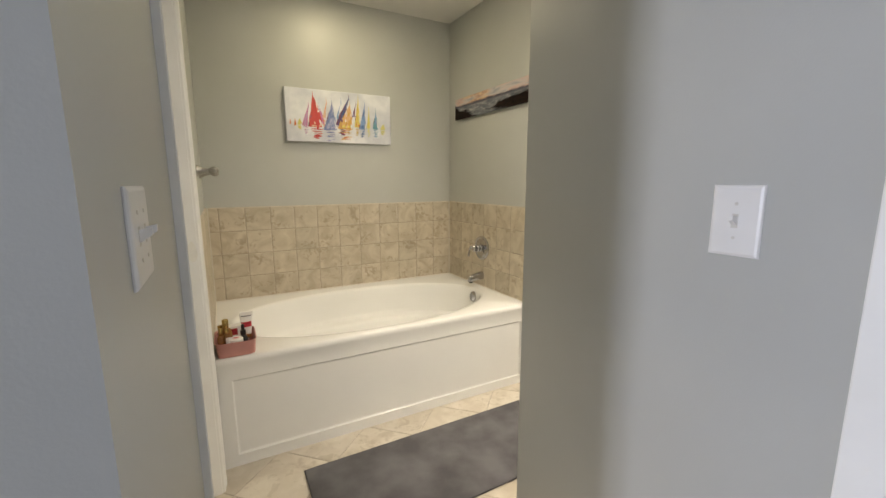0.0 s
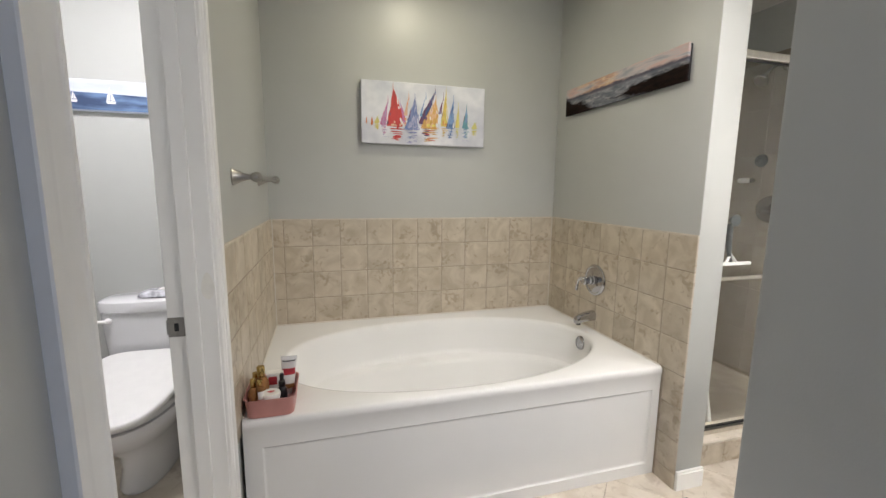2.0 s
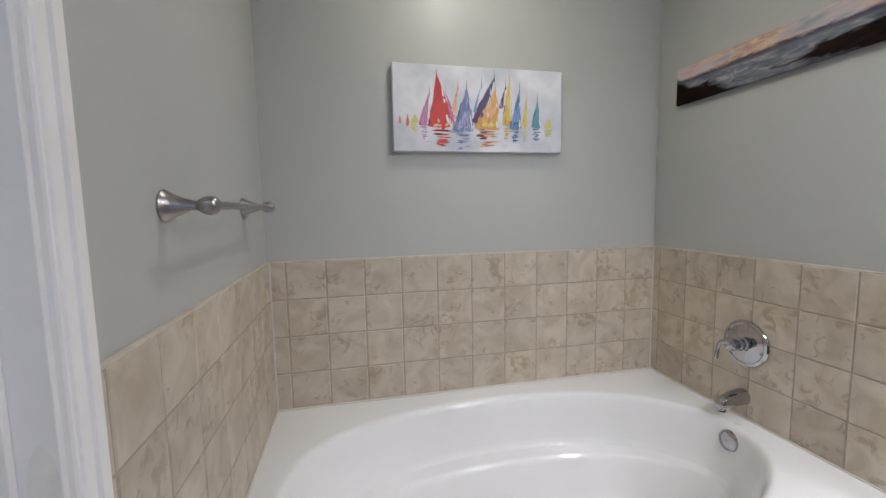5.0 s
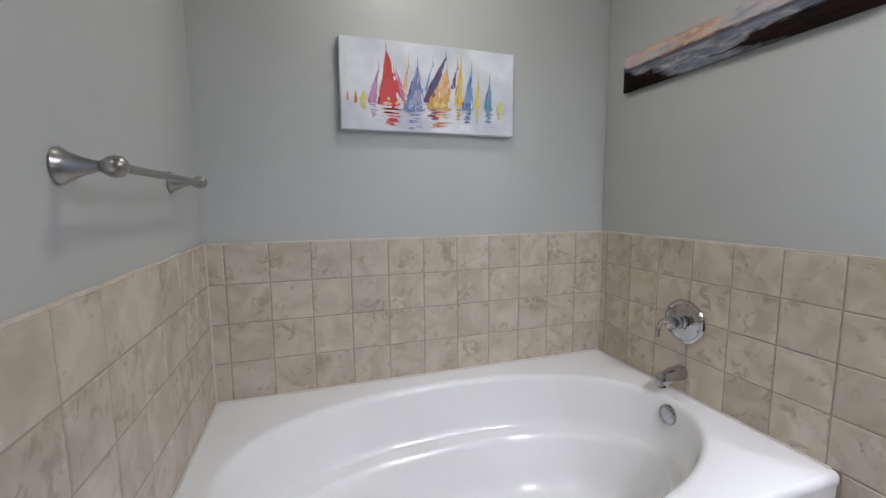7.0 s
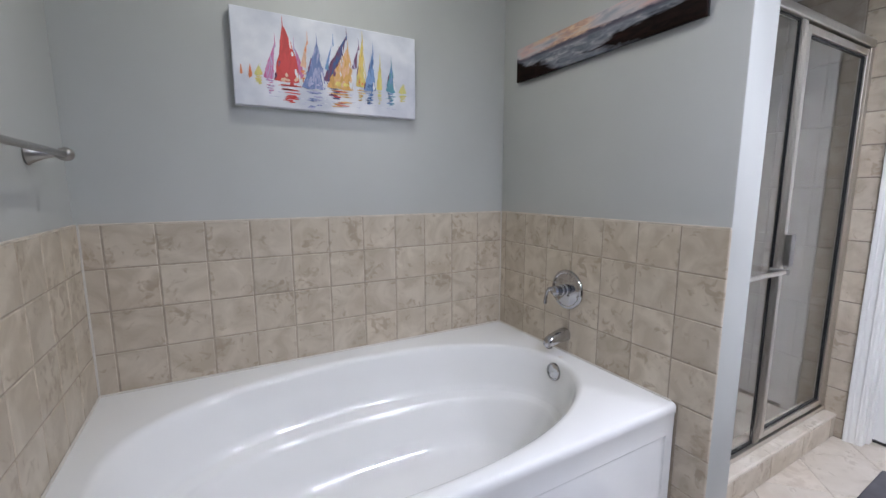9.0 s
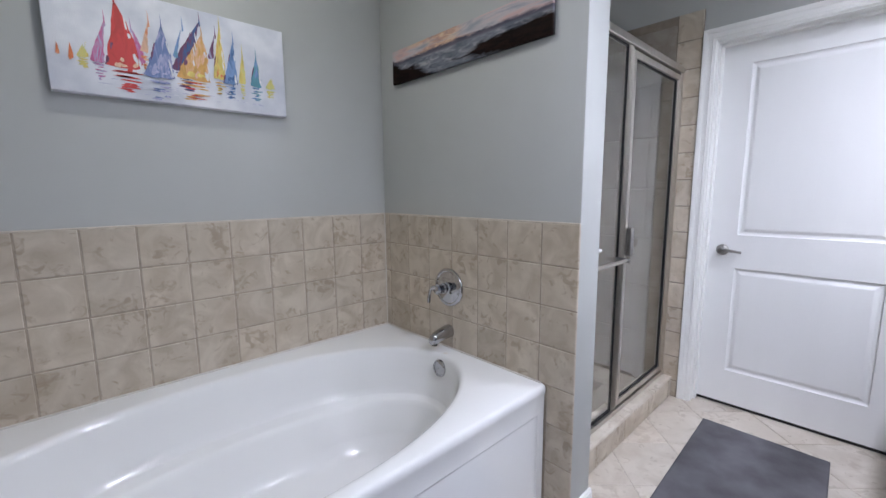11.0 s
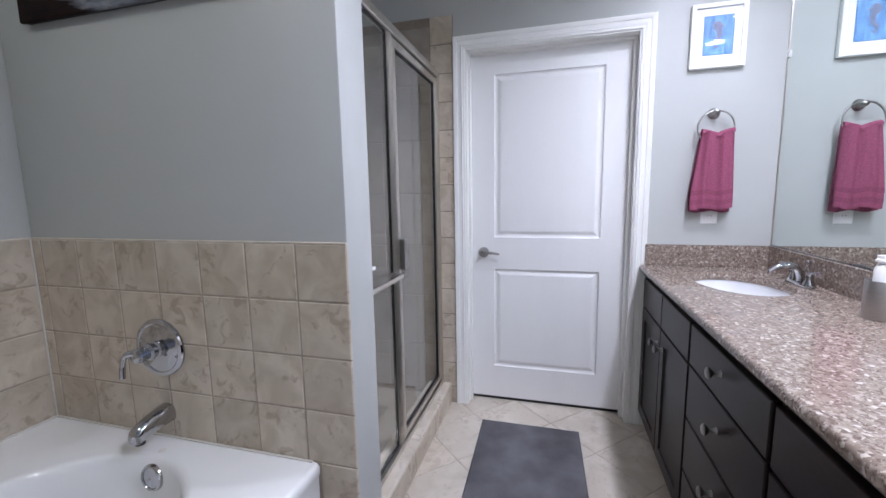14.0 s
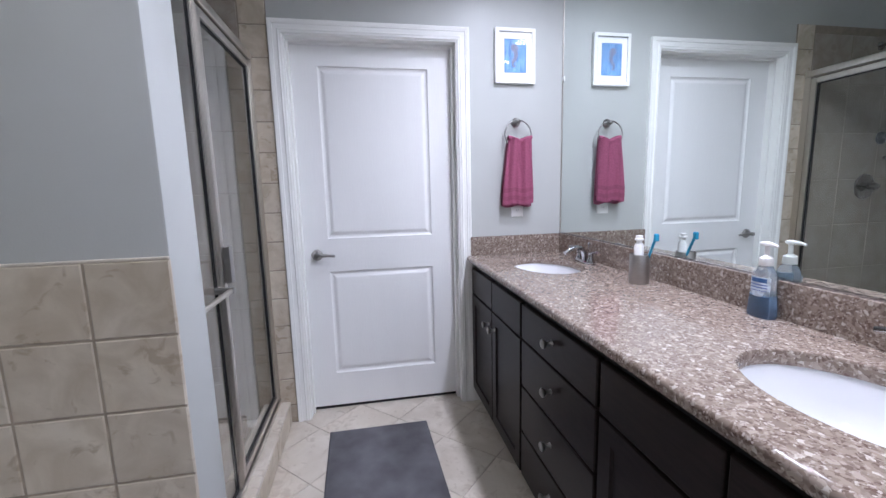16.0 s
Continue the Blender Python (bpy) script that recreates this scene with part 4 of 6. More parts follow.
def framed_picture():
    p = thing("framed_print", "white box frame with a blue seahorse print behind glass", "picture", (XD, 0.597, 2.02))
    y0, y1, z0, z1, w, t = 0.480, 0.714, 1.874, 2.166, 0.020, 0.026
    bm = bmesh.new()
    for a, b in (((y0, z0), (y0 + w, z1)), ((y1 - w, z0), (y1, z1)), ((y0 + w, z0), (y1 - w, z0 + w)), ((y0 + w, z1 - w), (y1 - w, z1))):
        box(bm, (XD - t, a[0], a[1]), (XD - 0.0005, b[0], b[1]), 0.002)
    part("frame", bm, WHITE, p)
    part("mat_board", boxes(((XD - 0.0165, y0 + w, z0 + w), (XD - 0.001, y1 - w, z1 - w))), MATBOARD, p)
    BLUE = material("blue_print", (0.13, 0.27, 0.46), 0.6, var=0.3, scale=22, stretch=(1, 2.2, 0.6), base2=(0.06, 0.16, 0.33))
    part("print", boxes(((XD - 0.0176, 0.532, 1.932), (XD - 0.0166, 0.660, 2.110))), BLUE, p, "deep blue printed picture")
    part("print_edge", boxes(*[((XD - 0.0180, p0, q0), (XD - 0.0177, p1, q1)) for p0, q0, p1, q1 in ((0.532, 1.932, 0.535, 2.110), (0.657, 1.932, 0.660, 2.110), (0.535, 1.932, 0.657, 1.935), (0.535, 2.106, 0.657, 2.110))]), PM["navy"], p, "dark printed border")
    BROWNP = material("grey_brown_print", (0.15, 0.15, 0.22), 0.6, var=0.3, scale=60)
    spine = bend([(XD - 0.0181, 0.578, 2.052), (XD - 0.0181, 0.590, 2.066), (XD - 0.0181, 0.604, 2.075), (XD - 0.0181, 0.610, 2.060), (XD - 0.0181, 0.592, 2.035), (XD - 0.0181, 0.598, 2.005), (XD - 0.0181, 0.612, 1.985), (XD - 0.0181, 0.606, 1.965), (XD - 0.0181, 0.594, 1.970)], 4)
    bm = bmesh.new()
    n = len(spine)
    rows = []
    for i, q in enumerate(spine):
        d = (spine[min(i + 1, n - 1)] - spine[max(i - 1, 0)]).normalized()
        side = Vector((0, -d.z, d.y))
        wd = 0.004 + 0.008 * math.sin(math.pi * min(1, (i + 1) / n * 1.15)) if i < n * 0.75 else 0.004
        rows.append((bm.verts.new(q + side * wd), bm.verts.new(q - side * wd)))
    for r0, r1 in zip(rows, rows[1:]):
        bm.faces.new((r0[0], r0[1], r1[1], r1[0]))
    part("printed_shape", fixed(bm), BROWNP, p, "grey-brown curled seahorse shape")
    g = part("glazing", boxes(((XD - 0.0222, y0 + w, z0 + w), (XD - 0.0202, y1 - w, z1 - w))), PICGLASS, p)
    g.visible_shadow = False


framed_picture()

# ---- towel ring, towel, outlet ----
RY, RZ = 0.588, 1.664
ring = thing("towel_ring", "brushed nickel towel ring on the wall beside the mirror", "towel ring", (XD, RY, RZ))
part("mount", lathe((XD - 0.0003, RY, RZ), (-1, 0, 0), [(0.026, 0.0), (0.026, 0.005), (0.021, 0.010), (0.012, 0.020), (0.010, 0.040), (0.013, 0.048), (0.0, 0.056)], 24), NICKEL, ring, smooth=40)
RR = 0.078
part("ring", tube([(XD - 0.046 + 0.004 * math.cos(a), RY + RR * math.sin(a), RZ - 0.070 + RR * math.cos(a)) for a in [2 * math.pi * i / 40 for i in range(41)]], 0.0042, 10), NICKEL, ring, smooth=50)


def hand_towel():
    t = thing("hand_towel", "mauve terry hand towel hanging through the towel ring", "towel", (XD - 0.05, RY, 1.2))
    rng = random.Random(7)

    def sheet(x_off, z_top, z_bot, phase):
        rows, n = [], 22
        levels = [i / 16 for i in range(17)]
        for s in levels:
            z = z_top + (z_bot - z_top) * s
            half = 0.068 + 0.023 * min(1, s * 1.25)
            mid = RY - 0.008 + 0.013 * min(1, s * 1.25)
            row = []
            for i in range(n + 1):
                q = i / n * 2 - 1
                fold = 0.010 * (1 - 0.5 * s) * math.cos(q * 6.3 + phase) + 0.004 * math.cos(q * 14 + phase * 2 + 3 * s)
                droop = -0.020 * (1 - abs(q)) ** 1.5 * (1 - s) + 0.006 * math.sin(q * 5 + phase) * s
                row.append((XD - 0.050 + x_off + fold, mid + q * half, z + droop))
            rows.append(row)
        return rows

    for x_off, zt, zb, ph in ((-0.018, 1.578, 1.203, 0.3), (0.016, 1.576, 1.188, 1.9)):
        front = sheet(x_off, zt, zb, ph)
        bm = loft([r + [(a + 0.008, b, c) for a, b, c in reversed(r)] for r in front], bm=None)
        tw = part("towel_fold", fixed(bm), TERRY, t, smooth=60)
        for s0 in (12, 14):
            band = [[(a - 0.0012, b, c) for a, b, c in front[k]] + [(a + 0.0005, b, c) for a, b, c in reversed(front[k])] for k in (s0, s0 + 1)]
            part("woven_band", fixed(loft(band)), TERRY_BAND, tw, "flat woven band", smooth=60)
    top = [[(XD - 0.066 + 0.032 * k / 6, RY - 0.008 + (i / 16 * 2 - 1) * 0.069, 1.576 + 0.012 * math.sin(math.pi * k / 6) - 0.020 * (1 - abs(i / 16 * 2 - 1)) ** 1.5) for i in range(17)] for k in range(7)]
    part("top_fold", fixed(loft([r + [(a, b, c - 0.010) for a, b, c in reversed(r)] for r in top])), TERRY, t, smooth=60)


hand_towel()


def wall_plate(name, label, cat, origin, along, outv, w, h, gangs=1, kind="switch"):
    """Plastic wall plate: origin its centre on the wall, along and outv unit vectors."""
    o, a, n, up = Vector(origin), Vector(along), Vector(outv), Vector((0, 0, 1))
    t = thing(name, label, cat, origin)
    ring = lambda ww, hh, d: [o + a * x + up * z + n * d for x, z in ((-ww, -hh), (ww, -hh), (ww, hh), (-ww, hh))]
    part("plate", fixed(loft([ring(w / 2, h / 2, 0.0003), ring(w / 2, h / 2, 0.0025), ring(w / 2 - 0.002, h / 2 - 0.002, 0.0048), ring(w / 2 - 0.006, h / 2 - 0.006, 0.0062)])), PLASTIC, t)
    for g in range(gangs):
        c = o + a * ((g - (gangs - 1) / 2) * 0.046)
        if kind == "switch":
            sl = [[c + a * x + up * z + n * d for x, z in ((-ww, -hh), (ww, -hh), (ww, hh), (-ww, hh))] for ww, hh, d in ((0.0055, 0.0125, 0.0063), (0.005, 0.012, 0.0066))]
            part("switch_slot", fixed(loft(sl)), CAULK, t)
            tip = c + n * 0.020 + up * 0.006
            tog = [[c + a * x + up * z + n * 0.0064 for x, z in ((-0.0042, -0.008), (0.0042, -0.008), (0.0042, 0.008), (-0.0042, 0.008))], [tip + a * x + up * z for x, z in ((-0.0034, -0.0045), (0.0034, -0.0045), (0.0034, 0.0045), (-0.0034, 0.0045))]]
            part("toggle", fixed(loft(tog)), PLASTIC, t)
            for zz in (0.030, -0.030):
                part("screw", lathe(c + up * zz + n * 0.0062, n, [(0.003, 0.0), (0.0028, 0.0008), (0.0, 0.001)], 10), CAULK, t)
        else:
            for zz in (0.020, -0.020):
                r = part("receptacle", lathe(c + up * zz + n * 0.0060, n, [(0.0165, 0.0), (0.0165, 0.0015), (0.0, 0.0017)], 18), PLASTIC, t)
                for yy in (-0.006, 0.006):
                    s = [[c + a * (yy + x) + up * (zz + z) + n * d for x, z in ((-0.001, -0.004), (0.001, -0.004), (0.001, 0.004), (-0.001, 0.004))] for d in (0.0076, 0.0079)]
                    part("slot", fixed(loft(s)), BLACKP, r)
    return t


wall_plate("light_switch", "white double toggle light switch on the grey hall wall", "light switch", (WF, 0.602, 1.275), (0, 1, 0), (1, 0, 0), 0.128, 0.124, 2)
wall_plate("light_switch", "white single toggle light switch on the hall partition", "light switch", (EX, 0.341, 1.271), (0, -1, 0), (-1, 0, 0), 0.082, 0.126, 1)
wall_plate("outlet", "white wall outlet half hidden by the hand towel", "outlet", (XD, 0.578, 1.185), (0, 1, 0), (-1, 0, 0), 0.075, 0.118, 1, "outlet")

# ---- vanity ----
VX0, VX1, VYF, VTOP = EX + 0.122, 3.2085, 0.868, 0.868


def pull_knob(x, z, parent):
    k = part("knob", lathe((x, VYF + 0.0003, z), (0, 1, 0), [(0.010, 0.0), (0.007, 0.005), (0.006, 0.012), (0.006, 0.020), (0.014, 0.026), (0.0165, 0.030), (0.0165, 0.034), (0.013, 0.037), (0.0, 0.038)], 20), NICKEL, parent, "brushed nickel knob", smooth=40)
    return k


def shaker(x0, x1, z0, z1, parent, knob=None):
    y, f = VYF, 0.055
    quad = lambda e, dd: [(x0 + e, y - dd, z0 + e), (x1 - e, y - dd, z0 + e), (x1 - e, y - dd, z1 - e), (x0 + e, y - dd, z1 - e)]
    d = part("door", fixed(loft([quad(0, 0.02), quad(0, 0.002), quad(0.002, 0.0), quad(f, 0.0), quad(f + 0.003, 0.006), quad(f + 0.007, 0.008)])), ESPRESSO, parent)
    if knob:
        pull_knob(*knob, d)


def slab(name, x0, x1, z0, z1, parent, knob=None):
    y = VYF
    quad = lambda e, dd: [(x0 + e, y - dd, z0 + e), (x1 - e, y - dd, z0 + e), (x1 - e, y - dd, z1 - e), (x0 + e, y - dd, z1 - e)]
    d = part(name, fixed(loft([quad(0, 0.02), quad(0, 0.004), quad(0.0015, 0.001), quad(0.004, 0.0)])), ESPRESSO, parent)
    if knob:
        pull_knob(*knob, d)


def vanity_unit(kind, x0, x1):
    lab = {"sink": "dark espresso sink cabinet with two shaker doors below false drawer fronts", "drawers": "dark espresso cabinet with four slab drawers"}[kind]
    v = thing("vanity_cabinet", lab, "cabinet", ((x0 + x1) / 2, 0.58, 0), group="vanity cabinets")
    yb, yf = YM + 0.004, VYF - 0.0205
    body = [((x0 + 0.0005, yb, 0.0), (x1 - 0.0005, VYF - 0.085, 0.095))]
    if kind == "sink":  # open below the bowl
        body += [((x0 + 0.0005, yb, 0.095), (x1 - 0.0005, yf, 0.70)), ((x0 + 0.0005, yf - 0.018, 0.70), (x1 - 0.0005, yf, VTOP)), ((x0 + 0.0005, yb, 0.70), (x0 + 0.0185, yf - 0.018, VTOP)), ((x1 - 0.0185, yb, 0.70), (x1 - 0.0005, yf - 0.018, VTOP))]
    else:
        body += [((x0 + 0.0005, yb, 0.095), (x1 - 0.0005, yf, VTOP))]
    part("body", boxes(*body), CABDARK, v, "dark carcass with a recessed toe kick")
    g = 0.008
    if kind == "sink":
        m = (x0 + x1) / 2
        for a, b, kx in ((x0 + g, m - g / 2, m - 0.045), (m + g / 2, x1 - g, m + 0.045)):
            slab("false_front", a, b, 0.697, 0.842, v)
            shaker(a, b, 0.105, 0.688, v, (kx, 0.612))
    else:
        for z0, z1 in ((0.702, 0.842), (0.505, 0.694), (0.306, 0.497), (0.105, 0.298)):
            slab("drawer", x0 + g, x1 - g, z0, z1, v, ((x0 + x1) / 2, (z0 + z1) / 2 + 0.010))


vanity_unit("sink", 2.402, 3.178)
vanity_unit("drawers", 1.846, 2.402)
vanity_unit("sink", 1.062, 1.846)
SINKS = ((2.80, 0.578), (1.44, 0.578))
SA, SB = 0.230, 0.165


def countertop():
    c = thing("countertop", "polished brown speckled granite countertop with a rounded front edge", "countertop", (2.1, 0.6, 0.87))
    bm = bmesh.new()
    z, yf = 0.910, 0.872
    for (sx, sy), (x0, x1) in zip(SINKS, ((2.105, 3.2085), (VX0, 2.105))):
        hole = oval(sx, sy, SA, SB, z, 72)
        loft([rect_round(hole, x0, YM + 0.0065, x1, yf, z), oval(sx, sy, SA + 0.003, SB + 0.003, z, 72), oval(sx, sy, SA, SB, z - 0.004, 72), oval(sx, sy, SA, SB, z - 0.036, 72)], False, False, bm=bm)
    prof = [(yf, z), (0.880, z - 0.001), (0.886, z - 0.005), (0.889, z - 0.012), (0.889, z - 0.024), (0.886, z - 0.031), (0.880, z - 0.036), (yf, z - 0.038), (yf - 0.03, z - 0.038)]
    rows = [[bm.verts.new((x, y, q)) for y, q in prof] for x in (VX0, 3.2085)]
    for i in range(len(prof) - 1):
        bm.faces.new((rows[0][i], rows[0][i + 1], rows[1][i + 1], rows[1][i]))
    bmesh.ops.remove_doubles(bm, verts=bm.verts[:], dist=0.0004)
    part("slab", fixed(bm), GRANITE, c, smooth=40)
    part("backsplash", boxes(((VX0, YM + 0.0007, 0.9105), (3.1885, YM + 0.0205, 1.018)), bevel=0.0015), GRANITE, c)
    part("side_splash", boxes(((3.189, YM + 0.0007, 0.9105), (3.2088, 0.868, 1.018)), bevel=0.0015), GRANITE, c)
    return c


countertop()
for sx, sy in SINKS:
    s = thing("sink", "white ceramic undermount oval sink", "sink", (sx, sy, 0.872), group="sinks")
    rings = [oval(sx, sy, SA * k + 0.004 * (k > 0.99), SB * k + 0.004 * (k > 0.99), 0.8735 - d, 56) for k, d in ((1.0, 0.0), (0.985, 0.025), (0.95, 0.060), (0.87, 0.100), (0.70, 0.128), (0.45, 0.142), (0.12, 0.148))]
    part("bowl", fixed(loft(rings, False, True)), CERAMIC, s, smooth=60)
    part("drain", lathe((sx, sy, 0.7256), (0, 0, 1), [(0.030, 0.0), (0.030, 0.003), (0.022, 0.005), (0.0, 0.005)], 24), CHROME, s, "chrome drain", smooth=40)


def faucet(fx):
    fy, z = 0.368, 0.9104
    f = thing("faucet", "polished chrome two-handle sink faucet", "faucet", (fx, fy, z), group="faucets")
    part("base_plate", fixed(loft([oval(fx, fy, 0.085, 0.026, z, 36, 3), oval(fx, fy, 0.085, 0.026, z + 0.008, 36, 3), oval(fx, fy, 0.078, 0.020, z + 0.014, 36, 3)])), CHROME, f, smooth=40)
    part("spout", tube(bend([(fx, fy, z + 0.010), (fx, fy + 0.004, z + 0.045), (fx, fy + 0.030, z + 0.075), (fx, fy + 0.075, z + 0.072), (fx, fy + 0.110, z + 0.050)], 6), [0.016] * 8 + [0.0135] * 8 + [0.011] * 9, 14), CHROME, f, smooth=40)
    for sgn in (-1, 1):
        hx = fx + sgn * 0.055
        h = part("handle", lathe((hx, fy, z + 0.012), (0, 0, 1), [(0.022, 0.0), (0.018, 0.010), (0.013, 0.022), (0.015, 0.034), (0.013, 0.044), (0.0, 0.048)], 22), CHROME, f, "chrome lever handle", smooth=40)
        part("lever", tube(bend([(hx, fy, z + 0.048), (hx + sgn * 0.025, fy + 0.002, z + 0.060), (hx + sgn * 0.060, fy + 0.006, z + 0.066), (hx + sgn * 0.085, fy + 0.008, z + 0.062)], 5), [0.008] * 5 + [0.0065] * 5 + [0.0085] * 6, 10), CHROME, h, smooth=40)
    part("lift_rod", lathe((fx, fy - 0.022, z + 0.010), (0, 0, 1), [(0.003, 0.0), (0.003, 0.075), (0.007, 0.080), (0.008, 0.088), (0.0, 0.094)], 14), CHROME, f, smooth=40)


for sx, sy in SINKS:
    faucet(sx)

mir = thing("mirror", "wide frameless wall mirror above the granite backsplash", "mirror", (2.1, YM, 1.02))
part("mirror_pane", boxes(((VX0, YM + 0.0005, 1.0245), (XD - 0.006, YM + 0.006, 2.50))), MIRROR, mir)
part("channel", boxes(((VX0, YM + 0.0005, 1.0185), (XD - 0.006, YM + 0.010, 1.0243))), CHROME, mir, "thin chrome bottom channel")
part("edge_strip", boxes(((XD - 0.0058, YM + 0.0005, 1.0185), (XD - 0.001, YM + 0.009, 2.50))), SATIN, mir, "polished side edge")
part("clip", boxes(((XD - 0.022, YM + 0.0062, 1.892), (XD - 0.0003, YM + 0.012, 1.922)), bevel=0.002), PLASTIC, mir, "clear mirror clip")

# ---- things on the counter ----
cup = thing("tumbler", "brushed steel tumbler on the granite counter", "tumbler", (2.328, 0.404, 0.9104))
part("tumbler_body", lathe((2.328, 0.404, 0.9104), (0, 0, 1), [(0.0355, 0.0), (0.037, 0.003), (0.037, 0.114), (0.036, 0.116), (0.034, 0.114), (0.034, 0.004), (0.0, 0.004)], 36), STEEL, cup, smooth=40)
tb = thing("toothpaste_pump", "white toothpaste bottle standing in the steel tumbler", "toothpaste", (2.340, 0.400, 0.915))
part("bottle", lathe((2.340, 0.400, 0.915), (0, 0, 1), [(0.015, 0.0), (0.0175, 0.010), (0.0175, 0.142), (0.013, 0.152), (0.0105, 0.155), (0.0, 0.156)], 24), PLASTIC, tb, smooth=40)
part("cap", lathe((2.340, 0.400, 0.9741), (0, 0, 1), [(0.010, 0.0975), (0.010, 0.104), (0.0165, 0.106), (0.0165, 0.112), (0.0135, 0.114), (0.0135, 0.124), (0.0, 0.126)], 24), PLASTIC, tb, smooth=40)
brush = thing("toothbrush", "bright blue toothbrush leaning in the steel tumbler", "toothbrush", (2.31, 0.40, 0.92))
part("stick", tube(bend([(2.338, 0.378, 0.918), (2.312, 0.384, 0.99), (2.286, 0.386, 1.05), (2.270, 0.386, 1.085)], 4), 0.005, 8), BRUSHBLUE, brush, smooth=40)
part("brush_head", boxes(((2.254, 0.378, 1.083), (2.270, 0.394, 1.112)), bevel=0.004), BRUSHBLUE, brush)


def soap_bottle():
    x, y, z = 1.868, 0.3415, 0.9104
    s = thing("soap_dispenser", "clear blue liquid soap bottle with a white pump", "soap dispenser", (x, y, z))
    low = [(0.036, 0.021, 0.0), (0.039, 0.024, 0.006), (0.037, 0.023, 0.040), (0.0345, 0.0218, 0.066)]
    part("liquid", fixed(loft([oval(x, y, a, b, z + d, 36, 2.6) for a, b, d in low])), LIQUID, s, "blue liquid soap", smooth=40)
    sec = [(0.0343, 0.0217, 0.0663), (0.032, 0.0205, 0.090), (0.033, 0.021, 0.112), (0.028, 0.0185, 0.132), (0.017, 0.015, 0.146), (0.014, 0.014, 0.150)]
    part("bottle", fixed(loft([oval(x, y, a, b, z + d, 36, 2.6) for a, b, d in sec])), CLEARBLUE, s, "clear pale blue bottle", smooth=40)
    lab = [[(x + 0.0345 * math.cos(t) * k, y + 0.0222 * math.sin(t) * k, z + zz) for t in [math.pi * (0.18 + 0.64 * i / 12) for i in range(13)]] for zz, k in ((0.062, 1.03), (0.118, 1.03))]
    part("label", fixed(loft(lab, closed=False)), LABEL, s, "pale printed label")
    lab2 = [[(x + 0.0345 * math.cos(t) * 1.045, y + 0.0222 * math.sin(t) * 1.045, z + zz) for t in [math.pi * (0.28 + 0.44 * i / 8) for i in range(9)]] for zz in (0.103, 0.115)]
    part("label_bar", fixed(loft(lab2, closed=False)), PM["navy"], s, "dark blue label bar")
    for z0, z1 in ((0.094, 0.098), (0.086, 0.090), (0.078, 0.080)):
        stripe = [[(x + 0.0345 * math.cos(t) * 1.045, y + 0.0222 * math.sin(t) * 1.045, z + zz) for t in [math.pi * (0.26 + 0.48 * i / 8) for i in range(9)]] for zz in (z0, z1)]
        part("label_bar", fixed(loft(stripe, closed=False)), PM["blue"], s, "blue label stripe")
    part("collar", lathe((x, y, z + 0.150), (0, 0, 1), [(0.017, 0.0), (0.018, 0.003), (0.017, 0.022), (0.010, 0.026), (0.006, 0.030), (0.006, 0.052), (0.0, 0.053)], 24), PLASTIC, s, "white pump collar", smooth=40)
    part("stem", lathe((x, y, z + 0.194), (0, 0, 1), [(0.0055, 0.0), (0.006, 0.010), (0.010, 0.014), (0.0, 0.015)], 16), PLASTIC, s, "white pump stem", smooth=40)
    part("nozzle", tube(bend([(x + 0.017, y + 0.003, z + 0.2115), (x, y, z + 0.2125), (x - 0.020, y + 0.004, z + 0.2115), (x - 0.036, y + 0.007, z + 0.2085)], 4), [0.0045, 0.006, 0.0065, 0.0065, 0.0065, 0.006, 0.0055, 0.005, 0.005, 0.0045, 0.004, 0.004, 0.0035], 10), PLASTIC, s, "white pump nozzle", smooth=40)


soap_bottle()

# ---- bath mats ----


def mat_rug(corners, label):
    c = [Vector((*p, 0.0015)) for p in corners]
    cen = sum(c, Vector()) / 4
    rng2 = random.Random(len(label))
    t = thing("bath_mat", label, "bath mat", (cen.x, cen.y, 0.0015), group="bath mats")

    def ring_at(inset, z):
        out = []
        for k in range(4):
            a, b = c[k], c[(k + 1) % 4]
            for i in range(24):
                p = a.lerp(b, i / 24)
                d = (cen - p)
                d.z = 0
                out.append(Vector((p.x + math.copysign(min(inset, abs(d.x)), d.x), p.y + math.copysign(min(inset, abs(d.y)), d.y), z + (rng2.uniform(-0.0008, 0.0008) if z > 0.005 else 0))))
        return out

    part("mat_body", fixed(loft([ring_at(0.002, 0.0015), ring_at(0.0, 0.006), ring_at(0.003, 0.0115), ring_at(0.010, 0.0135), ring_at(0.045, 0.0140)])), MAT, t, smooth=60)


mat_rug(((0.325, 1.245), (1.825, 1.262), (1.820, 1.780), (0.325, 1.770)), "long charcoal grey plush bath mat before the tub")
mat_rug(((2.03, 1.150), (3.032, 1.180), (3.034, 1.706), (2.03, 1.680)), "charcoal grey plush bath mat before the vanity")

# ---- shower ----
GY = 2.0
struct("trim_shower_curb", boxes(((1.956, 1.938, 0), (3.2, 2.078, 0.118))), GROUT, "grout core of the shower curb", "shower curb")
struct("floor_shower", boxes(((1.956, 2.078, 0), (3.2, 3.0, 0.045)), bevel=0.004), DIMSHOWERTILE, "beige shower pan floor, coloured darker for the dim shower", "shower floor")
enc = thing("shower_enclosure", "satin metal framed glass shower enclosure on a tiled curb", "shower enclosure", (2.57, GY, 0.13))


def bar_part(name, a, b, mat=SATIN, bevel=0.002, parent=None, label=""):
    return part(name, boxes((a, b), bevel=bevel), mat, parent or enc, label)


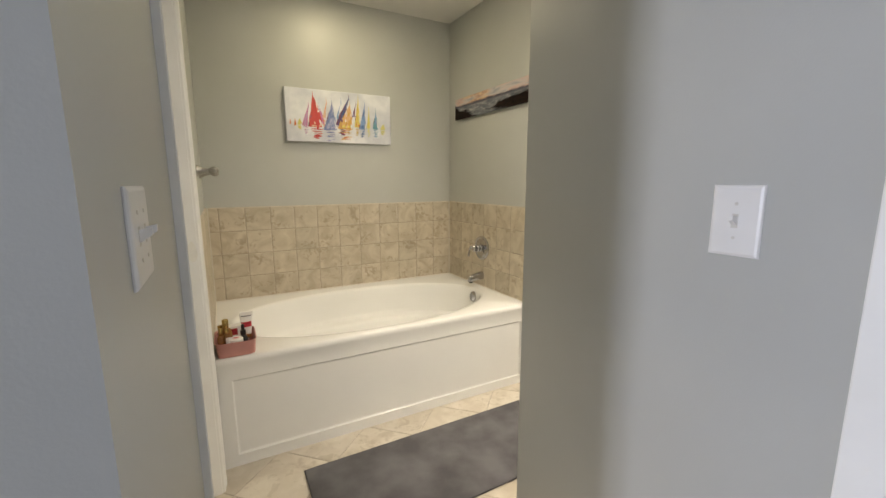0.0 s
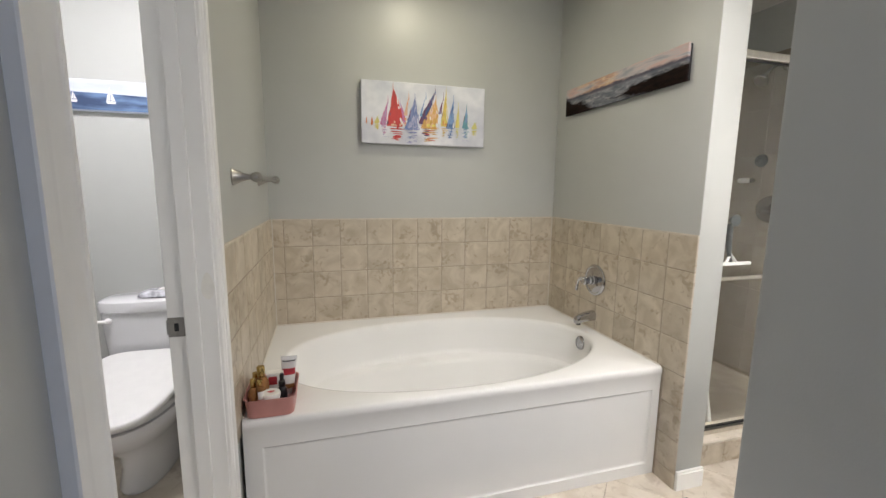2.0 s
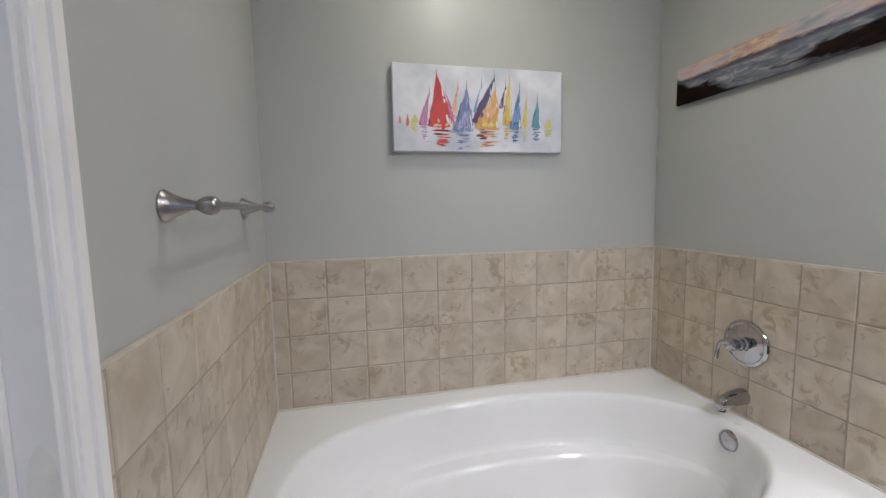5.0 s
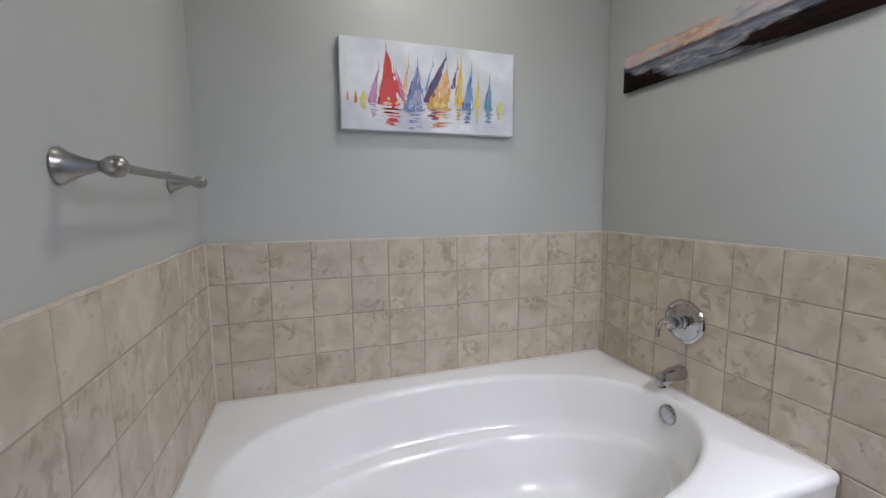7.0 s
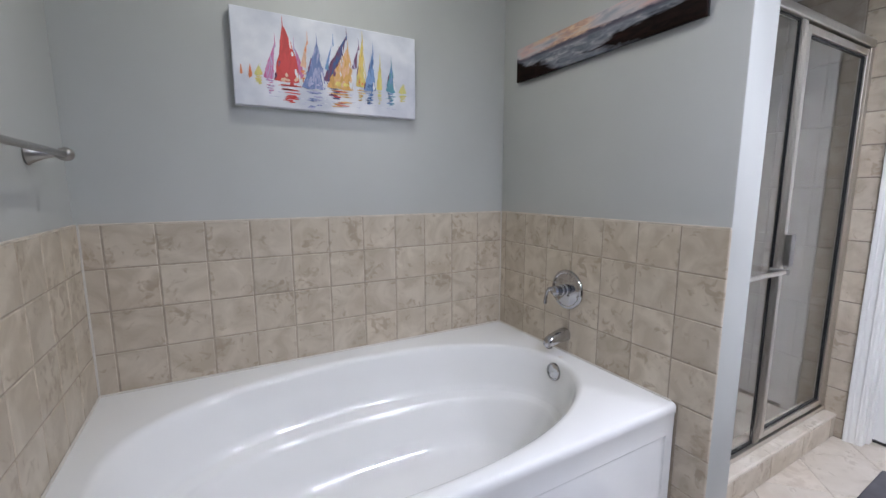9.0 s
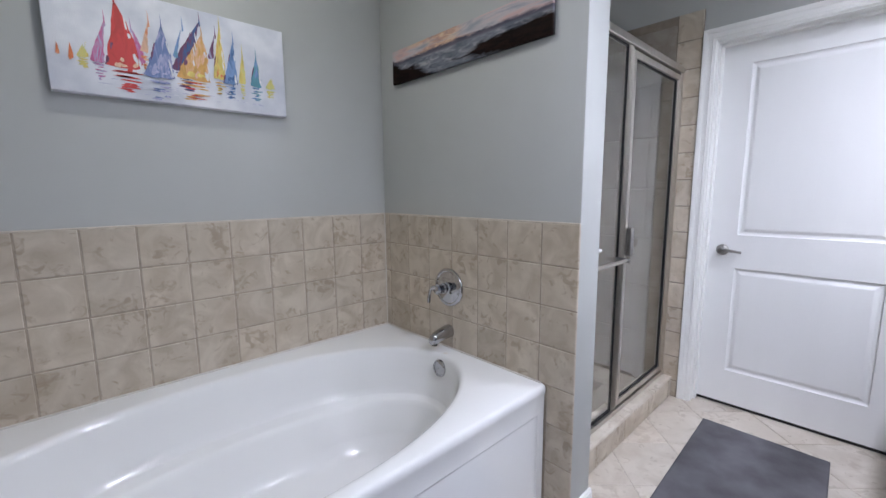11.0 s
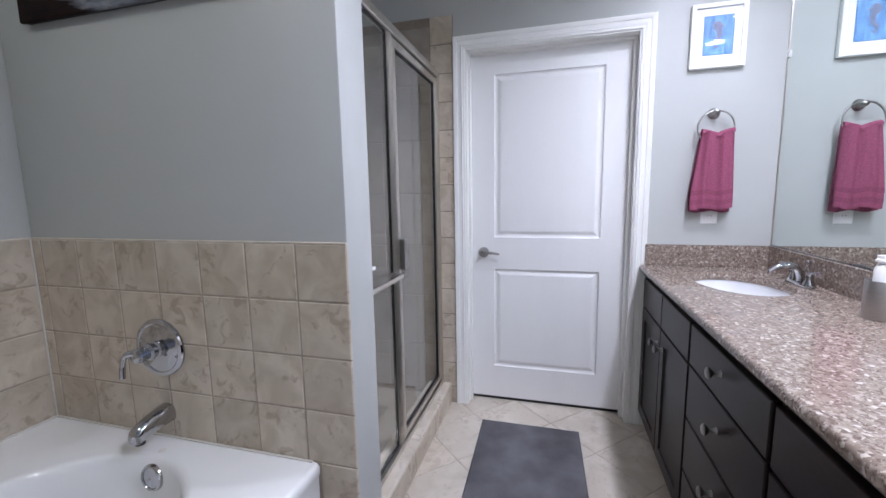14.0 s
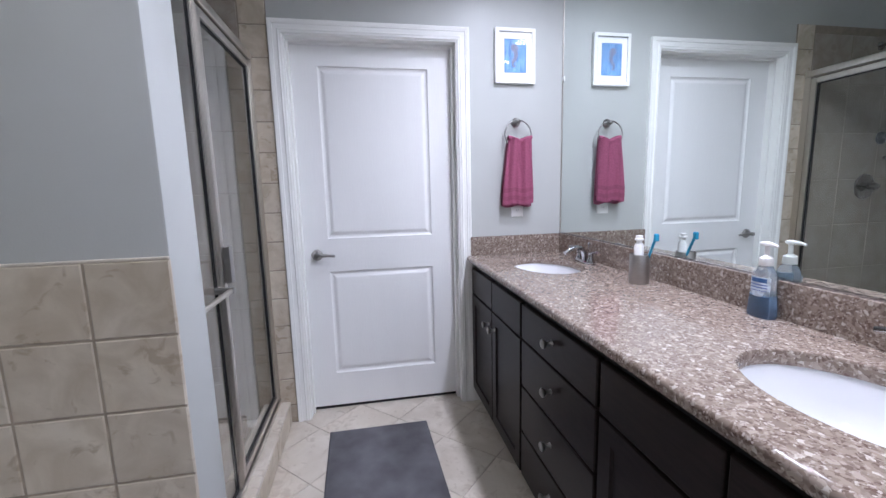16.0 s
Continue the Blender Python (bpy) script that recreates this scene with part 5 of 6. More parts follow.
bar_part("header", (1.9565, GY - 0.022, 1.950), (3.1990, GY + 0.022, 1.988), bevel=0.006)
bar_part("sill_track", (1.9565, GY - 0.022, 0.1315), (3.1990, GY + 0.022, 0.156))
bar_part("wall_jamb", (3.160, GY - 0.018, 0.1565), (3.1990, GY + 0.018, 1.9495))
bar_part("wall_jamb", (1.9565, GY - 0.018, 0.1565), (1.980, GY + 0.018, 1.9495))
bar_part("center_post", (2.472, GY - 0.013, 0.1565), (2.512, GY + 0.011, 1.9495))
for rib in (2.478, 2.492, 2.504):
    bar_part("post_rib", (rib, GY - 0.017, 0.1565), (rib + 0.005, GY - 0.0132, 1.9495))
bar_part("gasket", (2.4665, GY - 0.007, 0.1565), (2.4718, GY + 0.007, 1.9495), RUBBER_AND_SHADE, 0, label="black rubber glazing seal")
bar_part("gasket", (1.9802, GY - 0.007, 0.1565), (2.4663, GY + 0.007, 0.166), RUBBER_AND_SHADE, 0, label="black rubber glazing seal")
bar_part("gasket", (1.9802, GY - 0.007, 1.944), (2.4663, GY + 0.007, 1.9495), RUBBER_AND_SHADE, 0, label="black rubber glazing seal")
g = bar_part("fixed_pane", (1.9802, GY - 0.003, 0.1662), (2.4662, GY + 0.003, 1.9438), GLASS, 0, label="clear fixed glass pane")
g.visible_shadow = False
sd = part("shower_door", boxes(((2.514, GY - 0.017, 0.166), (2.546, GY + 0.015, 1.938)), ((3.126, GY - 0.017, 0.166), (3.158, GY + 0.015, 1.938)), ((2.546, GY - 0.017, 0.166), (3.126, GY + 0.015, 0.198)), ((2.546, GY - 0.017, 1.906), (3.126, GY + 0.015, 1.938)), bevel=0.003), SATIN, enc, "satin metal door frame")
part("door_gasket", boxes(((2.5462, GY - 0.008, 0.1982), (2.553, GY + 0.008, 1.9058)), ((3.117, GY - 0.008, 0.1982), (3.1258, GY + 0.008, 1.9058)), ((2.553, GY - 0.008, 0.1982), (3.117, GY + 0.008, 0.205)), ((2.553, GY - 0.008, 1.899), (3.117, GY + 0.008, 1.9058))), RUBBER_AND_SHADE, sd, "black rubber seal")
g = part("door_pane", boxes(((2.5532, GY - 0.003, 0.2052), (3.1168, GY + 0.003, 1.8988))), GLASS, sd, "clear glass door pane")
g.visible_shadow = False
part("pull_handle", boxes(((2.528, GY - 0.040, 0.968), (2.535, GY - 0.0172, 1.106)), ((2.535, GY - 0.040, 0.968), (2.566, GY - 0.036, 1.106)), bevel=0.0015), NICKEL, sd, "flat satin pull handle")
part("pull_knob", lathe((2.60, GY + 0.0032, 1.03), (0, 1, 0), [(0.016, 0.0), (0.014, 0.012), (0.019, 0.022), (0.018, 0.030), (0.0, 0.032)], 20), NICKEL, sd, smooth=40)
tbar = part("towel_bar", tube([(2.03, GY - 0.055, 0.955), (2.474, GY - 0.055, 0.955)], 0.009, 14), SATIN, enc, "satin towel bar", smooth=40)
for bx in (2.04, 2.464):
    part("bracket", lathe((bx, GY - 0.0032, 0.955), (0, -1, 0), [(0.014, 0.0), (0.012, 0.010), (0.010, 0.050), (0.012, 0.062), (0.0, 0.064)], 16), NICKEL, tbar, smooth=40)

sq = thing("squeegee", "white squeegee with a grey handle hanging inside the shower glass", "squeegee", (2.24, GY + 0.035, 1.1))
part("blade", boxes(((2.145, GY + 0.020, 1.000), (2.350, GY + 0.034, 1.016)), bevel=0.003), PLASTIC, sq, "white blade")
part("handle", tube([(2.225, GY + 0.030, 1.014), (2.212, GY + 0.032, 1.06), (2.205, GY + 0.034, 1.10), (2.200, GY + 0.034, 1.205)], [0.008, 0.010, 0.014, 0.015], 12), GREYP, sq, "grey rubber grip", smooth=40)
part("neck", tube([(2.19, GY + 0.027, 1.012), (2.222, GY + 0.030, 1.055), (2.258, GY + 0.027, 1.012)], 0.007, 10), PLASTIC, sq, smooth=40)
part("hook", lathe((2.198, GY + 0.0034, 1.225), (0, 1, 0), [(0.030, 0.0), (0.026, 0.008), (0.012, 0.018), (0.010, 0.030), (0.0, 0.034)], 22), GREYP, sq, "grey suction hook", smooth=40)

SE = 3.199  # tiled end wall of the shower
sv = thing("shower_valve", "round chrome shower valve with a lever on the tiled wall", "shower valve", (SE, 2.575, 1.245))
part("escutcheon", lathe((SE, 2.575, 1.245), (-1, 0, 0), [(0.088, 0.0), (0.089, 0.005), (0.084, 0.010), (0.074, 0.012), (0.068, 0.010), (0.052, 0.015), (0.036, 0.025), (0.028, 0.029), (0.0, 0.029)], 40), CHROME, sv, smooth=35)
part("stem", lathe((SE - 0.0295, 2.575, 1.245), (-1, 0, 0), [(0.024, 0.0), (0.022, 0.020), (0.024, 0.045), (0.016, 0.055), (0.0, 0.057)], 24), CHROME, sv, smooth=40)
part("handle", tube([(SE - 0.072, 2.575, 1.247), (SE - 0.078, 2.54, 1.25), (SE - 0.080, 2.49, 1.25)], [0.011, 0.009, 0.008], 12), CHROME, sv, smooth=40)
shd = thing("wall_shower", "chrome shower head on a bent wall arm", "shower", (SE, 2.57, 2.17))
part("flange", lathe((SE, 2.57, 2.17), (-1, 0, 0), [(0.028, 0.0), (0.026, 0.006), (0.012, 0.012), (0.0, 0.013)], 22), CHROME, shd, smooth=40)
part("arm", tube(bend([(SE - 0.008, 2.57, 2.17), (SE - 0.07, 2.57, 2.172), (SE - 0.13, 2.57, 2.145), (SE - 0.17, 2.57, 2.105)]), 0.010, 12), CHROME, shd, smooth=40)
part("head", lathe((SE - 0.165, 2.57, 2.11), (-0.68, 0, -0.73), [(0.012, 0.0), (0.016, 0.012), (0.020, 0.030), (0.040, 0.060), (0.045, 0.072), (0.042, 0.078), (0.0, 0.079)], 26), CHROME, shd, smooth=40)
hk = thing("suction_hook", "dark grey round suction hook on the shower wall", "hook", (SE, 2.665, 1.575))
part("cup", lathe((SE, 2.665, 1.575), (-1, 0, 0), [(0.044, 0.0), (0.041, 0.012), (0.020, 0.024), (0.015, 0.044), (0.0, 0.047)], 24), GREYP, hk, smooth=40)
rz = thing("razor_holder", "white and chrome razor holder on the shower wall", "razor holder", (SE, 2.74, 1.44))
part("holder", tube([(SE - 0.004, 2.80, 1.442), (SE - 0.03, 2.76, 1.442), (SE - 0.03, 2.70, 1.440)], [0.016, 0.018, 0.014], 14), PLASTIC, rz, smooth=40)
part("tip", lathe((SE - 0.030, 2.70, 1.440), (0, -1, 0), [(0.015, 0.0), (0.017, 0.008), (0.014, 0.020), (0.0, 0.022)], 16), CHROME, rz, smooth=40)
st = thing("shower_stool", "white plastic shower stool on splayed legs", "stool", (2.20, 2.28, 0.0455))
part("seat", fixed(loft([oval(2.20, 2.28, a, b, z, 40, 2.6) for a, b, z in ((0.150, 0.120, 0.425), (0.160, 0.130, 0.432), (0.160, 0.130, 0.448), (0.152, 0.122, 0.455))])), PLASTIC, st, smooth=40)
for ax, ay in ((-1, -1), (1, -1), (1, 1), (-1, 1)):
    part("leg", tube([(2.20 + ax * 0.115, 2.28 + ay * 0.085, 0.426), (2.20 + ax * 0.165, 2.28 + ay * 0.125, 0.0458)], 0.012, 10), PLASTIC, st, smooth=40)

# ---- toilet room ----
TCX = -0.555
LIDRISE = 0.100  # the lid climbs towards the tank


def toilet():
    t = thing("toilet", "white ceramic two-piece toilet with a thick closed seat lid", "toilet", (TCX, 2.62, 0))

    def egg(k, z, yb, yf, half, n=44):
        pts = []
        ym = yb - 0.42 * (yb - yf)
        for i in range(n):
            a = 2 * math.pi * i / n
            c, q = math.cos(a), math.sin(a)
            pts.append(Vector((TCX + half * math.copysign(abs(c) ** 0.85, c) * k, ym + (q * (yb - ym) if q > 0 else q * (ym - yf)), z)))
        return pts

    secs = ((0.0, 2.90, 2.44, 0.105), (0.02, 2.90, 2.43, 0.108), (0.10, 2.89, 2.46, 0.098), (0.18, 2.88, 2.44, 0.105), (0.26, 2.87, 2.35, 0.150), (0.33, 2.86, 2.275, 0.184), (0.375, 2.86, 2.25, 0.194), (0.388, 2.86, 2.25, 0.192))
    part("bowl", fixed(loft([egg(1, z, yb, yf, h) for z, yb, yf, h in secs])), CERAMIC, t, smooth=45)
    seat = [egg(1, z, 2.80, yf, h) for z, yf, h in ((0.391, 2.270, 0.178), (0.394, 2.266, 0.181), (0.412, 2.266, 0.181), (0.416, 2.270, 0.178))]
    part("seat", fixed(loft(seat)), PLASTIC, t, smooth=40)

    def lid(z0, grow):
        ring = []
        for i in range(56):
            a = 2 * math.pi * i / 56
            c, q = math.cos(a), math.sin(a)
            pw = 0.80 if q < 0 else 0.36
            x = (0.202 + grow) * math.copysign(abs(c) ** pw, c)
            y = 2.52 + (q * (2.52 - 2.224 + grow) if q < 0 else math.copysign(abs(q) ** 0.5, q) * 0.245)
            if y > 2.52:
                x *= 1 + 0.10 * (y - 2.52) / 0.245
            ring.append(Vector((TCX + x, y, z0 + LIDRISE * max(0, (y - 2.26) / 0.5))))
        return ring

    part("seat_lid", fixed(loft([lid(0.421, -0.002), lid(0.424, 0.0), lid(0.441, 0.0), lid(0.446, -0.004), lid(0.448, -0.014)])), PLASTIC, t, "closed white plastic lid", smooth=40)
    part("seat_housing", boxes(((TCX - 0.192, 2.56, 0.4175), (TCX + 0.192, 2.785, 0.475)), bevel=0.02, seg=3), PLASTIC, t, smooth=40)
    tank = []
    for z, w, yf in ((0.39, 0.200, 2.815), (0.41, 0.212, 2.805), (0.55, 0.226, 2.798), (0.735, 0.236, 2.792)):
        tank.append(oval(TCX, (yf + 3.005) / 2, w, (3.005 - yf) / 2, z, 48, 5.0))
    part("tank", fixed(loft(tank)), CERAMIC, t, smooth=45)
    part("tank_lid", fixed(loft([oval(TCX, 2.894, w, d, z, 48, 3.4) for w, d, z in ((0.240, 0.112, 0.737), (0.248, 0.117, 0.743), (0.250, 0.117, 0.775), (0.244, 0.113, 0.790), (0.225, 0.098, 0.797))])), CERAMIC, t, smooth=40)
    lv = part("flush_lever", lathe((TCX - 0.185, 2.7955, 0.700), (0, -1, 0), [(0.016, 0.0), (0.015, 0.012), (0.010, 0.020), (0.0, 0.022)], 18), PLASTIC, t, "white flush lever", smooth=40)
    part("lever", tube(bend([(TCX - 0.185, 2.778, 0.700), (TCX - 0.210, 2.774, 0.704), (TCX - 0.235, 2.774, 0.702)], 4), [0.009] * 4 + [0.008] * 3 + [0.006] * 2, 10), PLASTIC, lv, smooth=40)


toilet()
wp = thing("wipes_pack", "crumpled grey and white film pack on the toilet tank", "wipes pack", (-0.50, 2.89, 0.7975))
part("pack", fixed(loft([oval(-0.50, 2.89, a, b, 0.7975 + z, 36, 4) for a, b, z in ((0.120, 0.060, 0.0), (0.135, 0.070, 0.006), (0.128, 0.066, 0.020), (0.100, 0.050, 0.030), (0.04, 0.02, 0.033))])), FOIL, wp, smooth=60)
part("flap", boxes(((-0.54, 2.862, 0.8305), (-0.46, 2.918, 0.8355)), bevel=0.002), PLASTIC, wp, "white plastic flap")


def paper_stand():
    x, y = -0.918, 2.59
    s = thing("toilet_paper_stand", "chrome wire stand holding three spare toilet rolls", "paper stand", (x, y, 0))
    part("base", lathe((x, y, 0.0012), (0, 0, 1), [(0.072, 0.0), (0.072, 0.006), (0.066, 0.009), (0.0, 0.009)], 30), CHROME, s, smooth=40)
    part("post", lathe((x, y, 0.010), (0, 0, 1), [(0.004, 0.0), (0.004, 0.352), (0.0, 0.355)], 12), CHROME, s, smooth=40)
    part("wire_loop", tube(bend([(x + 0.072, y - 0.02, 0.008), (x + 0.074, y - 0.02, 0.30), (x + 0.060, y - 0.015, 0.352), (x, y, 0.364), (x - 0.060, y + 0.015, 0.352), (x - 0.074, y + 0.02, 0.30), (x - 0.072, y + 0.02, 0.008)], 6), 0.0028, 8), CHROME, s, smooth=50)
    for k in range(3):
        big = 1.0 if k < 2 else 0.94
        r = thing("toilet_roll", "white toilet paper roll on the chrome stand", "toilet roll", (x, y, 0.0105 + 0.111 * k), group="spare toilet rolls")
        z = 0.0105 + 0.111 * k
        part("paper", lathe((x, y, z), (0, 0, 1), [(0.021, 0.0), (0.062 * big, 0.0), (0.064 * big, 0.003), (0.064 * big, 0.106), (0.062 * big, 0.109), (0.022, 0.109), (0.021, 0.0)], 34), PAPER, r, smooth=40)
        part("core", lathe((x, y, z), (0, 0, 1), [(0.0205, 0.001), (0.0205, 0.108), (0.0185, 0.108), (0.0185, 0.001)], 20), BLACKP, r, "dark hollow core", smooth=40)


paper_stand()
cn = thing("brush_canister", "white toilet brush canister with black blotches beside the toilet", "toilet brush", (-0.335, 2.72, 0))
part("canister", lathe((-0.335, 2.72, 0.0012), (0, 0, 1), [(0.052, 0.0), (0.056, 0.01), (0.060, 0.30), (0.058, 0.304), (0.0, 0.304)], 28), COWSPOT, cn, smooth=40)
part("handle", lathe((-0.335, 2.72, 0.3055), (0, 0, 1), [(0.012, 0.0), (0.010, 0.02), (0.010, 0.11), (0.014, 0.125), (0.0, 0.14)], 16), BLACKP, cn, "black brush handle", smooth=40)


# ---- toiletries in the pink basket ----
def basket():
    x0, x1, y0, y1, z, h = 0.008, 0.180, 1.9585, 2.170, RIM + 0.0008, 0.071
    b = thing("toiletry_basket", "dusty pink plastic basket on the tub corner", "basket", ((x0 + x1) / 2, (y0 + y1) / 2, z))
    rr = lambda e, zz: oval((x0 + x1) / 2, (y0 + y1) / 2, (x1 - x0) / 2 + e, (y1 - y0) / 2 + e, zz, 48, 7)
    part("tray", fixed(loft([rr(-0.010, z), rr(-0.006, z + 0.002), rr(0.0, z + h - 0.004), rr(0.003, z + h), rr(0.0, z + h), rr(-0.003, z + h - 0.004), rr(-0.009, z + 0.005)], True, True)), PINK, b, smooth=40)
    zb = z + 0.0055

    def bottle(name, label, cat, x, y, profile, mat, cap=None, capmat=None, caplabel=""):
        t = thing(name, label, cat, (x, y, zb))
        part("bottle", lathe((x, y, zb), (0, 0, 1), profile, 22), mat, t, smooth=40)
        if cap:
            part("cap", lathe((x, y, zb), (0, 0, 1), cap, 18), capmat, t, caplabel, smooth=40)
        return t

    bottle("oil_bottle", "amber oil bottle with a gold cap in the pink basket", "bottle", 0.056, 2.058, [(0.024, 0.0), (0.026, 0.004), (0.027, 0.085), (0.021, 0.102), (0.011, 0.110), (0.0, 0.111)], AMBER, [(0.013, 0.112), (0.014, 0.114), (0.014, 0.147), (0.012, 0.150), (0.0, 0.151)], GOLD, "gold cap")
    bottle("oil_bottle", "small amber mist bottle with a gold cap in the basket", "bottle", 0.036, 2.010, [(0.016, 0.0), (0.017, 0.003), (0.018, 0.080), (0.010, 0.094), (0.0, 0.095)], AMBER, [(0.009, 0.096), (0.010, 0.098), (0.010, 0.124), (0.0, 0.126)], GOLD, "gold cap")
    bottle("glass_bottle", "pale pink glass bottle with a dark lid in the basket", "bottle", 0.034, 2.085, [(0.016, 0.0), (0.017, 0.003), (0.017, 0.085), (0.0, 0.088)], PINK, [(0.011, 0.089), (0.012, 0.091), (0.012, 0.115), (0.0, 0.117)], GOLD, "gold cap")
    bottle("dropper_bottle", "small black dropper bottle in the pink basket", "bottle", 0.128, 2.050, [(0.017, 0.0), (0.018, 0.003), (0.018, 0.055), (0.010, 0.066), (0.0, 0.067)], BLACKP, [(0.011, 0.068), (0.012, 0.070), (0.012, 0.088), (0.007, 0.092), (0.008, 0.112), (0.004, 0.118), (0.0, 0.119)], BLACKP, "black rubber dropper")
    mist = bottle("oil_bottle", "slim amber bottle with a printed white label in the basket", "bottle", 0.060, 1.998, [(0.012, 0.0), (0.013, 0.003), (0.013, 0.092), (0.008, 0.102), (0.0, 0.103)], AMBER, [(0.008, 0.104), (0.009, 0.106), (0.009, 0.122), (0.0, 0.124)], GOLD, "gold cap")
    for z0, z1, m in ((0.030, 0.084, PLASTIC), (0.036, 0.054, RED)):
        rad = 0.0134 if m is PLASTIC else 0.0138
        part("label", fixed(loft([[(0.060 + rad * math.cos(t), 1.998 + rad * math.sin(t), zb + z) for t in [math.pi * (1.35 + 0.6 * i / 8) for i in range(9)]] for z in (z0, z1)], closed=False)), m, mist, "printed white label")
    j = thing("cream_jar", "round white cream jar with a red print in the basket", "jar", (0.094, 2.010, zb))
    part("jar", lathe((0.094, 2.010, zb), (0, 0, 1), [(0.028, 0.0), (0.030, 0.004), (0.030, 0.048), (0.0, 0.050)], 26), PLASTIC, j, smooth=40)
    part("lid", lathe((0.094, 2.010, zb + 0.0505), (0, 0, 1), [(0.032, 0.0), (0.032, 0.014), (0.030, 0.017), (0.0, 0.018)], 26), PLASTIC, j, smooth=40)
    bm = bmesh.new()
    vs = [bm.verts.new((0.094 + 0.015 * math.cos(a) * (1 if a < 3.5 else 0.5), 2.010 + 0.008 * math.sin(a), zb + 0.0692)) for a in [2 * math.pi * i / 14 for i in range(14)]]
    bm.faces.new(vs)
    part("lid_print", fixed(bm), RED, j, "crimson printed mark")
    bx = thing("soap_box", "white carton with a red flower print in the basket", "carton", (0.100, 2.110, zb))
    part("carton", boxes(((0.068, 2.092, zb), (0.128, 2.130, zb + 0.100)), bevel=0.001), PLASTIC, bx)
    part("print", boxes(((0.076, 2.0912, zb + 0.056), (0.106, 2.0918, zb + 0.088))), RED, bx, "crimson flower print")
    tu = thing("cream_tube", "white squeeze tube with a red print standing in the basket", "tube", (0.140, 2.125, zb))
    secs = [(0.013, 0.013, 0.0), (0.014, 0.014, 0.020), (0.022, 0.017, 0.024), (0.024, 0.014, 0.066), (0.029, 0.006, 0.126), (0.031, 0.0015, 0.144), (0.031, 0.0012, 0.155)]
    part("tube_body", fixed(loft([oval(0.142 + 0.05 * z, 2.125 - 0.02 * z, a, b2, zb + z, 28) for a, b2, z in secs])), PLASTIC, tu, smooth=40)
    for z0, z1, m in ((0.080, 0.106, RED), (0.026, 0.044, AMBER), (0.134, 0.138, GREYP)):
        lab = [[(0.142 + 0.05 * z + 0.0262 * math.cos(t), 2.125 - 0.02 * z + max(0.0045, 0.0190 - 0.075 * z) * math.sin(t), zb + z) for t in [math.pi * (1.15 + 0.7 * i / 10) for i in range(11)]] for z in (z0, z1)]
        part("tube_print", fixed(loft(lab, closed=False)), m, tu, "printed band")


basket()

# ---- tiles, piece by piece ----
P, GAP = 0.1572, 0.0030
TOPZ = 1.174


def cells(u0, u1, start, pitch, v_edges, gap=GAP, least=0.012):
    """Tiles of one pitch between u0 and u1, in rows between the v edges."""
    out = []
    k = math.floor((u0 - start) / pitch)
    while start + k * pitch < u1 - 1e-6:
        a, b = max(u0, start + k * pitch), min(u1, start + (k + 1) * pitch)
        if b - a > least:
            for c, d in zip(v_edges, v_edges[1:]):
                out.append((a + gap / 2, c + gap / 2, b - a - gap, d - c - gap))
        k += 1
    return out


ROWS4 = [0.548, 0.7045, 0.861, 1.0175, TOPZ]
ROWS_LOW = [0.0, 0.077, 0.234, 0.391, 0.548]
tw = struct("wall_tile_bed_north", boxes(((0.0, 3.0022, 0.5), (1.80, 3.0119, TOPZ - 0.002))), GROUT, "brown grout bed of the tile band behind the tub", "tile bed")
piece_grid(tw, TILE, "tile", cells(0.0, 1.80, 1.80 - 12 * 0.158, 0.158, ROWS4), P, 0.0085, lambda u, v, d: (u, 3.0085 - d, v))
tw = struct("wall_tile_bed_east", boxes(((1.8022, 1.842, 0.0), (1.8079, 3.0, TOPZ - 0.002))), GROUT, "brown grout bed of the tile band at the tub valve", "tile bed")
piece_grid(tw, TILE, "tile", cells(1.8392, 2.9995, 1.8332, 0.1608, ROWS4) + cells(1.8392, 1.956, 1.8332, 0.1608, ROWS_LOW), P, 0.0060, lambda u, v, d: (1.8060 - d, u, v))
tw = struct("wall_tile_bed_west", boxes(((-0.0119, 1.8600, 0.5), (-0.0022, 3.0, TOPZ - 0.002))), GROUT, "brown grout bed of the tile band below the towel bar", "tile bed")
piece_grid(tw, TILE, "tile", cells(1.8598, 2.9995, 2.042 - P, P, ROWS4), P, 0.0085, lambda u, v, d: (-0.0085 + d, u, v))
part("corner_caulk", boxes(((0.0, 2.996, 0.55), (0.005, 2.9995, TOPZ)), ((1.795, 2.996, 0.55), (1.7998, 2.9995, TOPZ))), CAULK, bpy.data.objects["wall_tile_bed_north"])

struct("trim_tile_caulk", boxes(((0.002, 3.0005, TOPZ - 0.0024), (1.800, 3.0118, TOPZ + 0.0044)), ((1.8005, 1.8425, TOPZ - 0.0024), (1.8078, 3.0002, TOPZ + 0.0044)), ((-0.0118, 1.8602, TOPZ - 0.0024), (-0.0005, 3.0002, TOPZ + 0.0044)), bevel=0.002), CREAMCAULK, "thin cream caulk bead along the top of the tile band", "caulk")
SROWS = [0.045, 0.37, 0.68, 0.99, 1.30, 1.61, 1.92, 2.23]
SROWS_E = [z for z in SROWS] + [2.28]
tw = struct("wall_shower_tile_bed", boxes(((1.9551, 2.078, 0.0), (1.9619, 3.012, 2.278)), ((1.962, 3.0022, 0.0), (3.2, 3.0119, 2.278)), ((3.2022, 1.896, 0.0), (3.2098, 3.002, 2.278))), DIMGROUT, "grout bed of the tiled shower walls", "tile bed")
